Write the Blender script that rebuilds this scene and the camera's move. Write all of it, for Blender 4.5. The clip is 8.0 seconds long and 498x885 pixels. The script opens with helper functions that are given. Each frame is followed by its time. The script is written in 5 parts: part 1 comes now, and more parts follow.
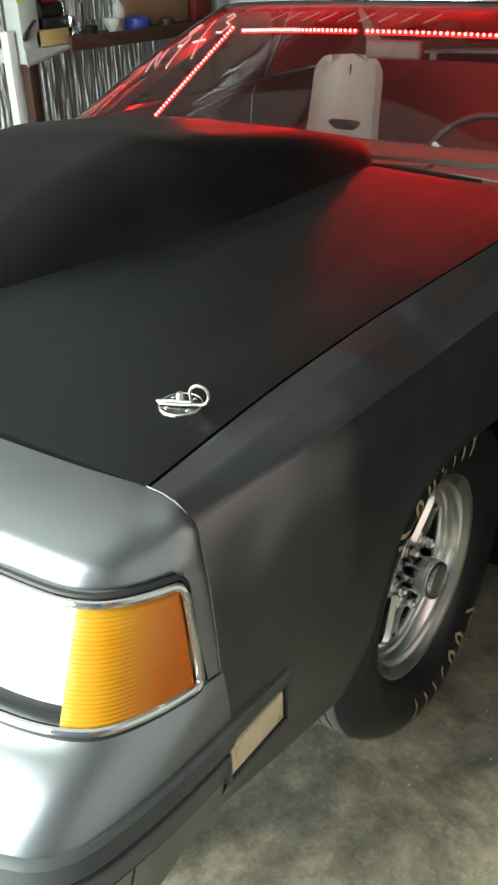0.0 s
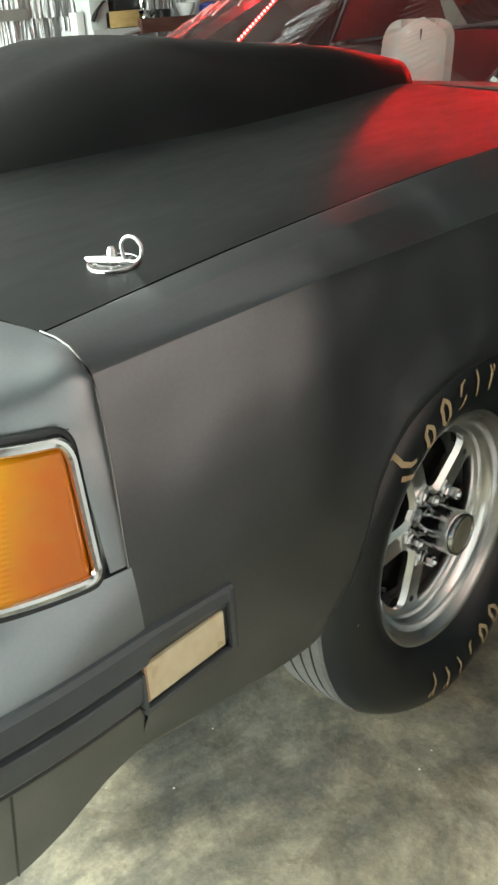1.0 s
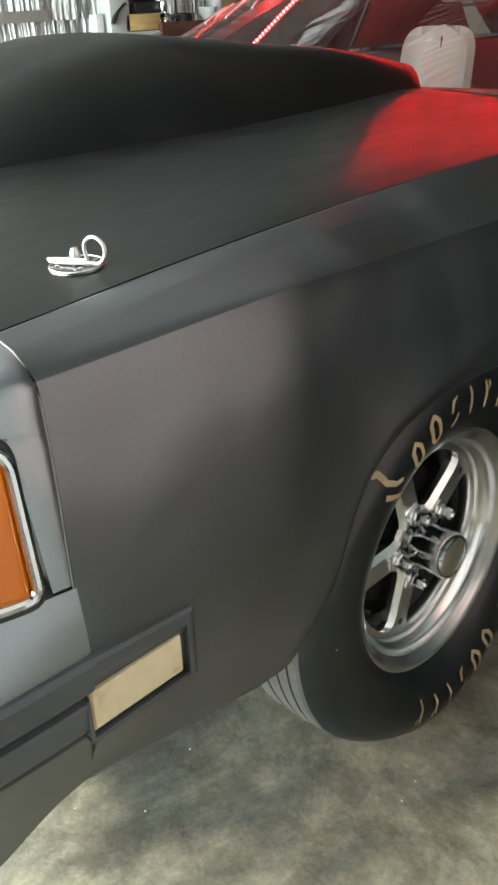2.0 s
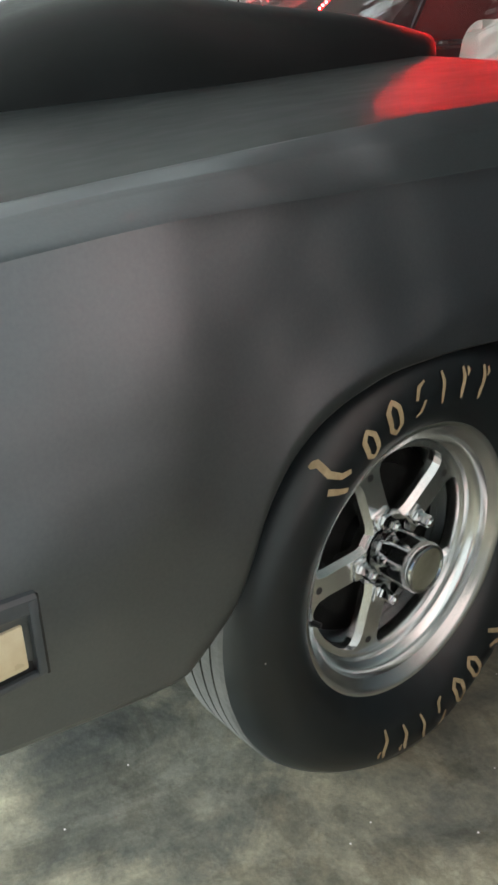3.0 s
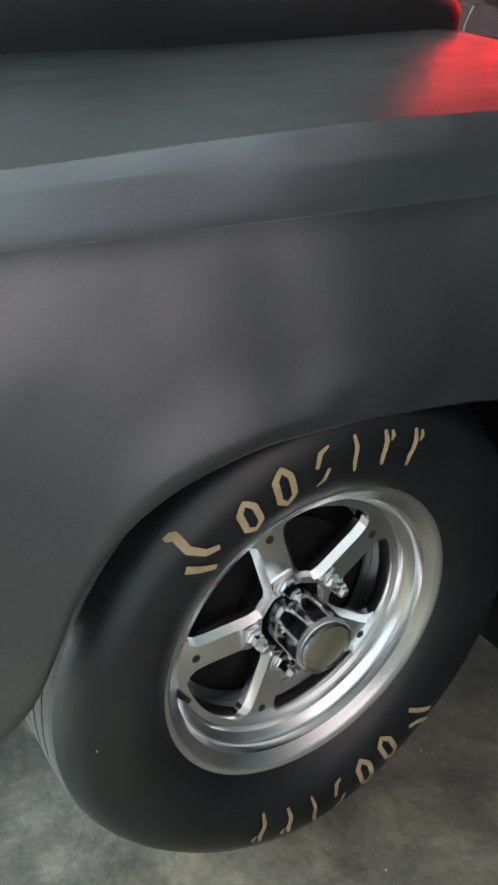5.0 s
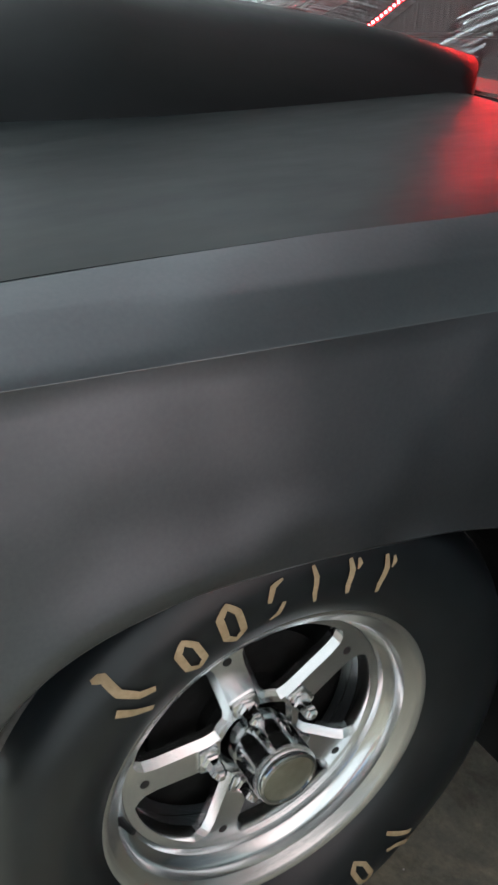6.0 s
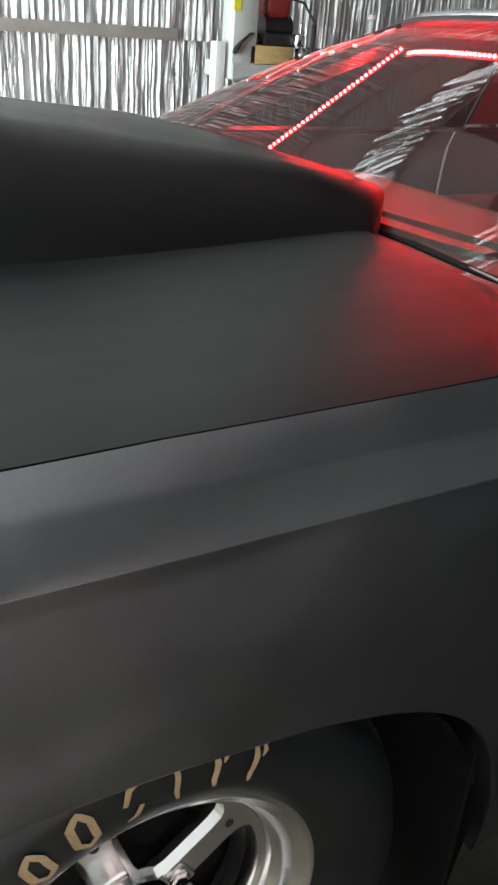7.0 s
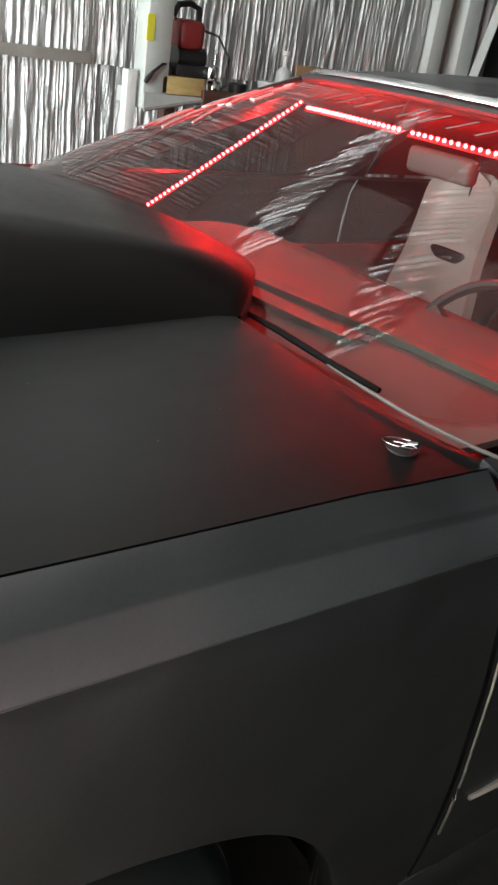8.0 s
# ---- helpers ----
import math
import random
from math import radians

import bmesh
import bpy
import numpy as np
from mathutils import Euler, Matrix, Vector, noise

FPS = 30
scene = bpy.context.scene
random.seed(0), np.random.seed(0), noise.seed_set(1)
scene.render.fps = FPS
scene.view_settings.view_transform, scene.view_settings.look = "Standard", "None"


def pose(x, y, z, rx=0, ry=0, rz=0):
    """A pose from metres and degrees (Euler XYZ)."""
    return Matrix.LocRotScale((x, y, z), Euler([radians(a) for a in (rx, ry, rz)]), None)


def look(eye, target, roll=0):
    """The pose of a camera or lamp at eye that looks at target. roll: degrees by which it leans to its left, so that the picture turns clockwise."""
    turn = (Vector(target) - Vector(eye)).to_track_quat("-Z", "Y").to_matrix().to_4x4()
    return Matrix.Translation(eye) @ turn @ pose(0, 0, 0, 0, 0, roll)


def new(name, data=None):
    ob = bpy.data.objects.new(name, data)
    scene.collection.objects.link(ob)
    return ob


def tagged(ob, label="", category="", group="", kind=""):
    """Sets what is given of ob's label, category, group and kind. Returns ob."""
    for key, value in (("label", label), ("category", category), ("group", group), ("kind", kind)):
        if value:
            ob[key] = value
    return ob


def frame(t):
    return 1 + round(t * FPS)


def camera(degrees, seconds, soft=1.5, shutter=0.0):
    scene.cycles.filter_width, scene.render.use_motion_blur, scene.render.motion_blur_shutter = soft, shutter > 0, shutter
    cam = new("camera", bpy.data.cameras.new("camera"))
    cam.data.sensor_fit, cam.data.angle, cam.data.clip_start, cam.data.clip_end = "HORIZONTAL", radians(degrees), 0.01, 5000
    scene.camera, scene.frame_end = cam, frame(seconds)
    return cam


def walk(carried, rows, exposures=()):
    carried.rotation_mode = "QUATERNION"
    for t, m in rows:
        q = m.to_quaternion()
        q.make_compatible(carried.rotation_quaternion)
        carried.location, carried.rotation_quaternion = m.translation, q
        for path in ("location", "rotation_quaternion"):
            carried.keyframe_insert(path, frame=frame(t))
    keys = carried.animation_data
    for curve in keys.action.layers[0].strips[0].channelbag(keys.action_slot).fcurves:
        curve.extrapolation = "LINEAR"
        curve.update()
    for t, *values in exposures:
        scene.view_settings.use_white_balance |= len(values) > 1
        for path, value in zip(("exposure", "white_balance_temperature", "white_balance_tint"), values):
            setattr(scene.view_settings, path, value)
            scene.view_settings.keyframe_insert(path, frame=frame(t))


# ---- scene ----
cam = camera(31.6, 8.0, soft=2.7)
PATH = [
    (0, (1.388, -1.28, 1.378), (0.346, 0.121, 0.402), -1.9),
    (0.5, (1.439, -1.177, 1.238), (0.29, 0.16, 0.293), -2.3),
    (1, (1.463, -1.115, 1.134), (0.238, 0.175, 0.219), -3.4),
    (1.2, (1.446, -1.111, 1.141), (0.275, 0.205, 0.195), -2.6),
    (2.3, (1.481, -0.977, 1.084), (0.161, 0.24, 0.203), -2.0),
    (2.5, (1.486, -0.925, 1.054), (0.132, 0.253, 0.171), -1.8),
    (3, (1.521, -0.834, 1.006), (0.119, 0.308, 0.152), -2.2),
    (3.5, (1.535, -0.759, 1.008), (0.124, 0.367, 0.148), -0.3),
    (4, (1.502, -0.68, 1.028), (0.102, 0.39, 0.08), 1.1),
    (4.2, (1.499, -0.667, 1.036), (0.108, 0.406, 0.08), 1.9),
    (5.5, (1.449, -0.448, 1.063), (-0.025, 0.472, 0.073), 3.0),
    (6, (1.416, -0.395, 1.109), (-0.084, 0.498, 0.133), 3.1),
    (6.5, (1.393, -0.343, 1.163), (-0.12, 0.571, 0.229), 3.8),
    (7, (1.384, -0.275, 1.218), (-0.12, 0.703, 0.333), 4.7),
    (7.5, (1.361, -0.206, 1.263), (-0.108, 0.853, 0.415), 7.2),
    (8, (1.372, -0.179, 1.316), (-0.042, 0.951, 0.466), 8.8),
]
EXPOSURES = [(0, -0.36, 6850, 0), (1.0, 0.12, 6900, 0), (2.5, 0.13, 6550, 3), (4.0, 0.34, 6150, 1), (5.5, 0.36, 5950, 4), (6.5, 0.22, 6250, 7), (8.0, -0.08, 6800, 10)]
walk(cam, [(t, look(eye, target, roll)) for t, eye, target, roll in PATH], EXPOSURES)

# ---- world and light ----
world = bpy.data.worlds.new("world")
scene.world = world
world.use_nodes = True
wn = world.node_tree.nodes
sky = wn.new("ShaderNodeTexSky")
sky.sky_type, sky.sun_disc, sky.sun_elevation, sky.sun_rotation = "NISHITA", False, radians(40), radians(200)
world.node_tree.links.new(sky.outputs[0], wn["Background"].inputs[0])
wn["Background"].inputs[1].default_value = 0.08


def area_light(name, m, sx, sy, watts, colour):
    d = bpy.data.lights.new(name, "AREA")
    d.shape, d.size, d.size_y, d.energy, d.color = "RECTANGLE", sx, sy, watts, colour
    ob = new(name, d)
    ob.matrix_world = m
    return ob


# daylight through the open garage door in front of the car
area_light("door_daylight", look((-0.76, -1.98, 1.08), (-0.76, 0.0, 0.8)), 2.98, 1.95, 312, (0.92, 0.99, 1.0))


# ---- materials ----
def node_mat(name):
    m = bpy.data.materials.new(name)
    m.use_nodes = True
    return m, m.node_tree.nodes, m.node_tree.links, m.node_tree.nodes["Principled BSDF"]


def surface(name, dark, light, rough=0.5, metal=0.0, scale=6.0, fine=60.0, bump=0.02, spread=0.12, stretch=(1, 1, 1), coat=0.0, specular=0.5):
    """Two colours mixed by noise at two scales, roughness that varies, fine bump."""
    m, n, l, b = node_mat(name)
    tc, mp = n.new("ShaderNodeTexCoord"), n.new("ShaderNodeMapping")
    mp.inputs["Scale"].default_value = stretch
    l.new(tc.outputs["Object"], mp.inputs[0])
    big, small = n.new("ShaderNodeTexNoise"), n.new("ShaderNodeTexNoise")
    big.inputs["Scale"].default_value, small.inputs["Scale"].default_value = scale, fine
    big.inputs["Detail"].default_value = small.inputs["Detail"].default_value = 6
    l.new(mp.outputs[0], big.inputs["Vector"])
    l.new(mp.outputs[0], small.inputs["Vector"])
    both = n.new("ShaderNodeMix")
    both.inputs[0].default_value = 0.35
    l.new(big.outputs[0], both.inputs[2])
    l.new(small.outputs[0], both.inputs[3])
    ramp = n.new("ShaderNodeValToRGB")
    ramp.color_ramp.elements[0].position, ramp.color_ramp.elements[1].position = 0.35, 0.68
    ramp.color_ramp.elements[0].color, ramp.color_ramp.elements[1].color = (*dark, 1), (*light, 1)
    l.new(both.outputs[0], ramp.inputs[0])
    l.new(ramp.outputs[0], b.inputs["Base Color"])
    mr = n.new("ShaderNodeMapRange")
    mr.inputs[1].default_value, mr.inputs[2].default_value = 0.3, 0.7
    mr.inputs[3].default_value, mr.inputs[4].default_value = max(0.02, rough - spread / 2), min(1, rough + spread / 2)
    l.new(both.outputs[0], mr.inputs[0])
    l.new(mr.outputs[0], b.inputs["Roughness"])
    if bump:
        bp = n.new("ShaderNodeBump")
        bp.inputs["Strength"].default_value, bp.inputs["Distance"].default_value = min(1, bump * 10), 0.004
        l.new(small.outputs[0], bp.inputs["Height"])
        l.new(bp.outputs[0], b.inputs["Normal"])
    b.inputs["Metallic"].default_value = metal
    b.inputs["Coat Weight"].default_value = coat
    b.inputs["Specular IOR Level"].default_value = specular
    return m


def plain(name, colour, rough=0.5, metal=0.0, glow=0.0, glow_colour=None):
    m, n, l, b = node_mat(name)
    b.inputs["Base Color"].default_value = (*colour, 1)
    b.inputs["Roughness"].default_value, b.inputs["Metallic"].default_value = rough, metal
    if glow:
        b.inputs["Emission Color"].default_value = (*(glow_colour or colour), 1)
        b.inputs["Emission Strength"].default_value = glow
    return m


def glass(name, colour, rough=0.0, ior=1.45, dust_bloom=0.0):
    """Thin glass: clear with a reflection that grows towards grazing angles."""
    m, n, l, b = node_mat(name)
    n.remove(b)
    out = n["Material Output"]
    fr, tr, gl, mx = n.new("ShaderNodeFresnel"), n.new("ShaderNodeBsdfTransparent"), n.new("ShaderNodeBsdfGlossy"), n.new("ShaderNodeMixShader")
    fr.inputs[0].default_value = ior
    tr.inputs[0].default_value = (*colour, 1)
    gl.inputs["Roughness"].default_value = rough
    l.new(fr.outputs[0], mx.inputs[0])
    l.new(tr.outputs[0], mx.inputs[1])
    l.new(gl.outputs[0], mx.inputs[2])
    if not dust_bloom:
        l.new(mx.outputs[0], out.inputs[0])
        return m
    # a dusty film that scatters light both ways, thickened to imitate lens bloom
    tc, nz, mr = n.new("ShaderNodeTexCoord"), n.new("ShaderNodeTexNoise"), n.new("ShaderNodeMapRange")
    nz.inputs["Scale"].default_value, nz.inputs["Detail"].default_value = 7.0, 7
    l.new(tc.outputs["Object"], nz.inputs["Vector"])
    l.new(nz.outputs[0], mr.inputs[0])
    mr.inputs[1].default_value, mr.inputs[2].default_value, mr.inputs[3].default_value, mr.inputs[4].default_value = 0.3, 0.75, dust_bloom * 0.6, dust_bloom * 1.6
    df, tl, both, film = n.new("ShaderNodeBsdfDiffuse"), n.new("ShaderNodeBsdfTranslucent"), n.new("ShaderNodeMixShader"), n.new("ShaderNodeMixShader")
    df.inputs[0].default_value = tl.inputs[0].default_value = (0.75, 0.73, 0.7, 1)
    both.inputs[0].default_value = 0.92
    l.new(df.outputs[0], both.inputs[1])
    l.new(tl.outputs[0], both.inputs[2])
    l.new(mr.outputs[0], film.inputs[0])
    l.new(mx.outputs[0], film.inputs[1])
    l.new(both.outputs[0], film.inputs[2])
    l.new(film.outputs[0], out.inputs[0])
    return m


M_FENDER = surface("charcoal_satin_paint", (0.137, 0.148, 0.16), (0.168, 0.179, 0.192), 0.3, 0.9, 3.0, 250.0, 0.0, 0.012)


def hand_worked(mat, scale, height):
    """Slow waves in hand-blocked body panels."""
    n, l = mat.node_tree.nodes, mat.node_tree.links
    tc, nz, bp = n.new("ShaderNodeTexCoord"), n.new("ShaderNodeTexNoise"), n.new("ShaderNodeBump")
    nz.inputs["Scale"].default_value, nz.inputs["Detail"].default_value = scale, 1.0
    l.new(tc.outputs["Object"], nz.inputs["Vector"])
    bp.inputs["Strength"].default_value, bp.inputs["Distance"].default_value = 1.0, height
    l.new(nz.outputs[0], bp.inputs["Height"])
    l.new(bp.outputs[0], n["Principled BSDF"].inputs["Normal"])


hand_worked(M_FENDER, 5.5, 0.012)
M_HOOD = surface("flat_black_hood_paint", (0.004, 0.0055, 0.0059), (0.007, 0.0094, 0.01), 0.35, 0.0, 5.0, 20.0, 0.0, 0.12, stretch=(2.4, 0.8, 1), specular=0.38)
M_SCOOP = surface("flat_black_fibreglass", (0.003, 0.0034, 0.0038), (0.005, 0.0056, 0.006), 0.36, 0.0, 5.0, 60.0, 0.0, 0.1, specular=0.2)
M_NOSE = surface("silver_grey_paint", (0.3, 0.327, 0.352), (0.345, 0.373, 0.4), 0.31, 0.9, 4.0, 300.0, 0.0, 0.04)
M_TRIM = surface("black_rubber_trim", (0.015, 0.015, 0.016), (0.03, 0.03, 0.032), 0.5, 0.0, 8, 90, 0.01)
M_CHROME = surface("chrome", (0.72, 0.73, 0.74), (0.82, 0.83, 0.84), 0.1, 1.0, 12, 150, 0.003, 0.1)
M_POLISHED = surface("polished_aluminium", (0.9, 0.92, 0.935), (0.95, 0.965, 0.975), 0.2, 1.0, 10, 180, 0.003, 0.08)
M_TYRE = surface("tyre_rubber", (0.0075, 0.01, 0.012), (0.014, 0.0185, 0.022), 0.3, 0.0, 9, 40, 0.0, 0.04)
M_TREAD = surface("worn_grey_tread", (0.085, 0.085, 0.082), (0.155, 0.152, 0.146), 0.75, 0.0, 14, 120, 0.03, 0.15)
M_TAN = surface("tan_tyre_paint", (0.36, 0.27, 0.15), (0.55, 0.43, 0.27), 0.7, 0.0, 30, 160, 0.03)
def amber_lens(name):
    """Amber plastic, faded on the front face and deep orange round the side."""
    m, n, l, b = node_mat(name)
    tc, sep, mth, ramp, nz, mx = n.new("ShaderNodeTexCoord"), n.new("ShaderNodeSeparateXYZ"), n.new("ShaderNodeMath"), n.new("ShaderNodeValToRGB"), n.new("ShaderNodeTexNoise"), n.new("ShaderNodeMapRange")
    l.new(tc.outputs["Object"], sep.inputs[0])
    mth.operation = "ABSOLUTE"
    l.new(sep.outputs[0], mth.inputs[0])
    mx.inputs[1].default_value, mx.inputs[2].default_value = 0.8, 0.905
    l.new(mth.outputs[0], mx.inputs[0])
    nz.inputs["Scale"].default_value = 35
    l.new(tc.outputs["Object"], nz.inputs["Vector"])
    add = n.new("ShaderNodeMath")
    add.operation = "MULTIPLY_ADD"
    l.new(nz.outputs[0], add.inputs[0])
    add.inputs[1].default_value = 0.25
    l.new(mx.outputs[0], add.inputs[2])
    ramp.color_ramp.elements.new(0.4)
    ramp.color_ramp.elements.new(0.7)
    for e, (p, c) in zip(ramp.color_ramp.elements, ((0.18, (0.66, 0.46, 0.19)), (0.45, (0.66, 0.33, 0.03)), (0.75, (0.6, 0.27, 0.01)), (1.0, (0.66, 0.16, 0.002)))):
        e.position, e.color = min(1, p), (*c, 1)
    l.new(add.outputs[0], ramp.inputs[0])
    l.new(ramp.outputs[0], b.inputs["Base Color"])
    b.inputs["Roughness"].default_value, b.inputs["Coat Weight"].default_value = 0.18, 0.1
    return m


M_AMBER = amber_lens("amber_plastic_lens")
M_MARKER = surface("faded_cream_marker_lens", (0.7, 0.56, 0.35), (0.88, 0.78, 0.56), 0.3, 0.0, 14, 80, 0.006, 0.15)
M_HEADLAMP = surface("white_headlamp_lens", (0.86, 0.88, 0.88), (0.95, 0.96, 0.96), 0.12, 0.0, 10, 60, 0.003)
M_DARK = surface("dark_underbody", (0.008, 0.008, 0.008), (0.018, 0.018, 0.018), 0.8, 0.0, 5, 60, 0.02, specular=0.1)
M_GLASS = glass("windshield_glass", (0.8, 0.83, 0.82), ior=1.66, dust_bloom=0.062)
M_LED = plain("red_led", (1, 0.05, 0.05), 0.4, 0.0, 270.0, (1.0, 0.011, 0.0135))
M_RIBBON = plain("led_ribbon", (0.3, 0.02, 0.02), 0.5, 0.0, 1.6, (1.0, 0.012, 0.015))
M_TINTED = glass("tinted_side_glass", (0.06, 0.06, 0.06), ior=1.12)
M_SEAT = surface("off_white_seat_shell", (0.46, 0.45, 0.41), (0.56, 0.55, 0.5), 0.45, 0.0, 5, 60, 0.005)
M_DASH = surface("dull_red_dashboard_vinyl", (0.12, 0.092, 0.084), (0.165, 0.128, 0.117), 0.6, 0.0, 6, 60, 0.0)
M_INTERIOR = surface("dark_red_interior_lining", (0.26, 0.01, 0.012), (0.36, 0.014, 0.016), 0.85, 0.0, 5, 30, 0.0)
M_WRITING = surface("chalky_window_paint", (0.6, 0.55, 0.55), (0.8, 0.76, 0.76), 0.8, 0.0, 40, 200, 0.02)
M_SATIN = surface("satin_bright_trim", (0.6, 0.6, 0.6), (0.72, 0.72, 0.72), 0.42, 1.0, 10, 120, 0.003, 0.1)
M_DECAL = surface("grey_window_decal", (0.2, 0.19, 0.19), (0.3, 0.28, 0.28), 0.6, 0.0, 30, 120, 0.01)


def concrete(name):
    m, n, l, b = node_mat(name)
    tc = n.new("ShaderNodeTexCoord")

    def noise_at(scale, detail=8, rough=0.6, dist=0.0):
        x = n.new("ShaderNodeTexNoise")
        x.inputs["Scale"].default_value, x.inputs["Detail"].default_value = scale, detail
        x.inputs["Roughness"].default_value, x.inputs["Distortion"].default_value = rough, dist
        l.new(tc.outputs["Object"], x.inputs["Vector"])
        return x

    def ramp(src, stops):
        r = n.new("ShaderNodeValToRGB")
        while len(r.color_ramp.elements) < len(stops):
            r.color_ramp.elements.new(0.5)
        for e, (p, c) in zip(r.color_ramp.elements, stops):
            e.position, e.color = p, (*c, 1)
        l.new(src.outputs[0], r.inputs[0])
        return r

    def mix(kind, fac, a, c):
        x = n.new("ShaderNodeMix")
        x.data_type, x.blend_type = "RGBA", kind
        x.inputs[0].default_value = fac
        l.new(a.outputs[0], x.inputs[6])
        l.new(c.outputs[0], x.inputs[7])
        return x

    broad = ramp(noise_at(2.3, 10, 0.68, 0.6), [(0.4, (0.17, 0.163, 0.14)), (0.48, (0.25, 0.235, 0.187)), (0.54, (0.365, 0.33, 0.25)), (0.61, (0.5, 0.455, 0.35))])
    blotch = ramp(noise_at(11, 9, 0.7, 0.5), [(0.36, (0.4, 0.39, 0.375)), (0.45, (0.8, 0.79, 0.77)), (0.55, (1.02, 1.0, 0.97)), (0.64, (1.4, 1.36, 1.29))])
    grit = ramp(noise_at(90, 6, 0.75), [(0.38, (0.4, 0.4, 0.4)), (0.52, (1.0, 1.0, 1.0)), (0.66, (1.5, 1.48, 1.42))])
    stain = ramp(noise_at(1.7, 9, 0.66, 0.5), [(0.43, (0.45, 0.465, 0.485)), (0.465, (0.72, 0.73, 0.74)), (0.5, (1, 1, 1))])
    smear = ramp(noise_at(7, 10, 0.66, 0.9), [(0.44, (0.74, 0.72, 0.69)), (0.48, (1.0, 1.0, 1.0)), (0.54, (1.0, 1.0, 1.0)), (0.57, (1.16, 1.14, 1.1))])
    x = mix("MULTIPLY", 0.42, broad, blotch)
    # concrete darker deeper in the garage, shade painted in with a ragged border
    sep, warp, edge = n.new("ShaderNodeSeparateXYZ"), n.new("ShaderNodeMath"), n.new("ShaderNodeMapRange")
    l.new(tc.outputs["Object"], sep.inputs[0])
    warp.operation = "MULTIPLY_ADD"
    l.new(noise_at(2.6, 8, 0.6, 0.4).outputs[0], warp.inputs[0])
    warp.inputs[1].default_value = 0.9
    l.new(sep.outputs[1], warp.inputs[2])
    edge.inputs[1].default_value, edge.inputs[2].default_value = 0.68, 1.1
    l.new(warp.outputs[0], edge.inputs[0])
    # a bluish damp stain with a ragged outline in front of the wheel
    off, dist, ragged, damp = n.new("ShaderNodeVectorMath"), n.new("ShaderNodeVectorMath"), n.new("ShaderNodeMath"), n.new("ShaderNodeMapRange")
    off.operation, dist.operation, ragged.operation = "SUBTRACT", "LENGTH", "MULTIPLY_ADD"
    l.new(tc.outputs["Object"], off.inputs[0])
    off.inputs[1].default_value = (0.66, -0.34, 0)
    l.new(off.outputs[0], dist.inputs[0])
    l.new(noise_at(5.5, 9, 0.68, 0.6).outputs[0], ragged.inputs[0])
    ragged.inputs[1].default_value = -0.34
    l.new(dist.outputs["Value"], ragged.inputs[2])
    damp.inputs[1].default_value, damp.inputs[2].default_value = -0.02, 0.03
    l.new(ragged.outputs[0], damp.inputs[0])
    spill = ramp(damp, [(0.0, (0.58, 0.62, 0.68)), (1.0, (1, 1, 1))])
    rear_shade = ramp(edge, [(0.0, (1, 1, 1)), (1.0, (0.22, 0.255, 0.275))])
    for other, fac in ((grit, 0.22), (stain, 0.7), (rear_shade, 1.0), (spill, 1.0), (smear, 0.7)):
        y = n.new("ShaderNodeMix")
        y.data_type, y.blend_type = "RGBA", "MULTIPLY"
        y.inputs[0].default_value = fac
        l.new(x.outputs[2], y.inputs[6])
        l.new(other.outputs[0], y.inputs[7])
        x = y
    l.new(x.outputs[2], b.inputs["Base Color"])
    b.inputs["Roughness"].default_value = 0.62
    bp = n.new("ShaderNodeBump")
    bp.inputs["Strength"].default_value, bp.inputs["Distance"].default_value = 0.5, 0.003
    l.new(noise_at(70, 8, 0.7).outputs[0], bp.inputs["Height"])
    l.new(bp.outputs[0], b.inputs["Normal"])
    return m


def foil(name, streak=(34, 34, 4.5), rough=0.38, tone=0.66, crease=0.9):
    m, n, l, b = node_mat(name)
    tc, mp = n.new("ShaderNodeTexCoord"), n.new("ShaderNodeMapping")
    l.new(tc.outputs["Object"], mp.inputs[0])
    mp.inputs["Scale"].default_value = streak
    cre = n.new("ShaderNodeTexNoise")
    cre.inputs["Scale"].default_value, cre.inputs["Detail"].default_value = 1.0, 5
    l.new(mp.outputs[0], cre.inputs["Vector"])
    bub = n.new("ShaderNodeTexVoronoi")
    bub.inputs["Scale"].default_value = 85
    l.new(tc.outputs["Object"], bub.inputs["Vector"])
    b1, b2 = n.new("ShaderNodeBump"), n.new("ShaderNodeBump")
    b1.inputs["Strength"].default_value, b1.inputs["Distance"].default_value = crease, 0.03
    b2.inputs["Strength"].default_value, b2.inputs["Distance"].default_value = crease * 0.4, 0.004
    l.new(cre.outputs[0], b1.inputs["Height"])
    l.new(bub.outputs[0], b2.inputs["Height"])
    l.new(b1.outputs[0], b2.inputs["Normal"])
    l.new(b2.outputs[0], b.inputs["Normal"])
    b.inputs["Base Color"].default_value = (tone, tone + 0.01, tone + 0.015, 1)
    b.inputs["Metallic"].default_value, b.inputs["Roughness"].default_value = 1.0, rough
    return m


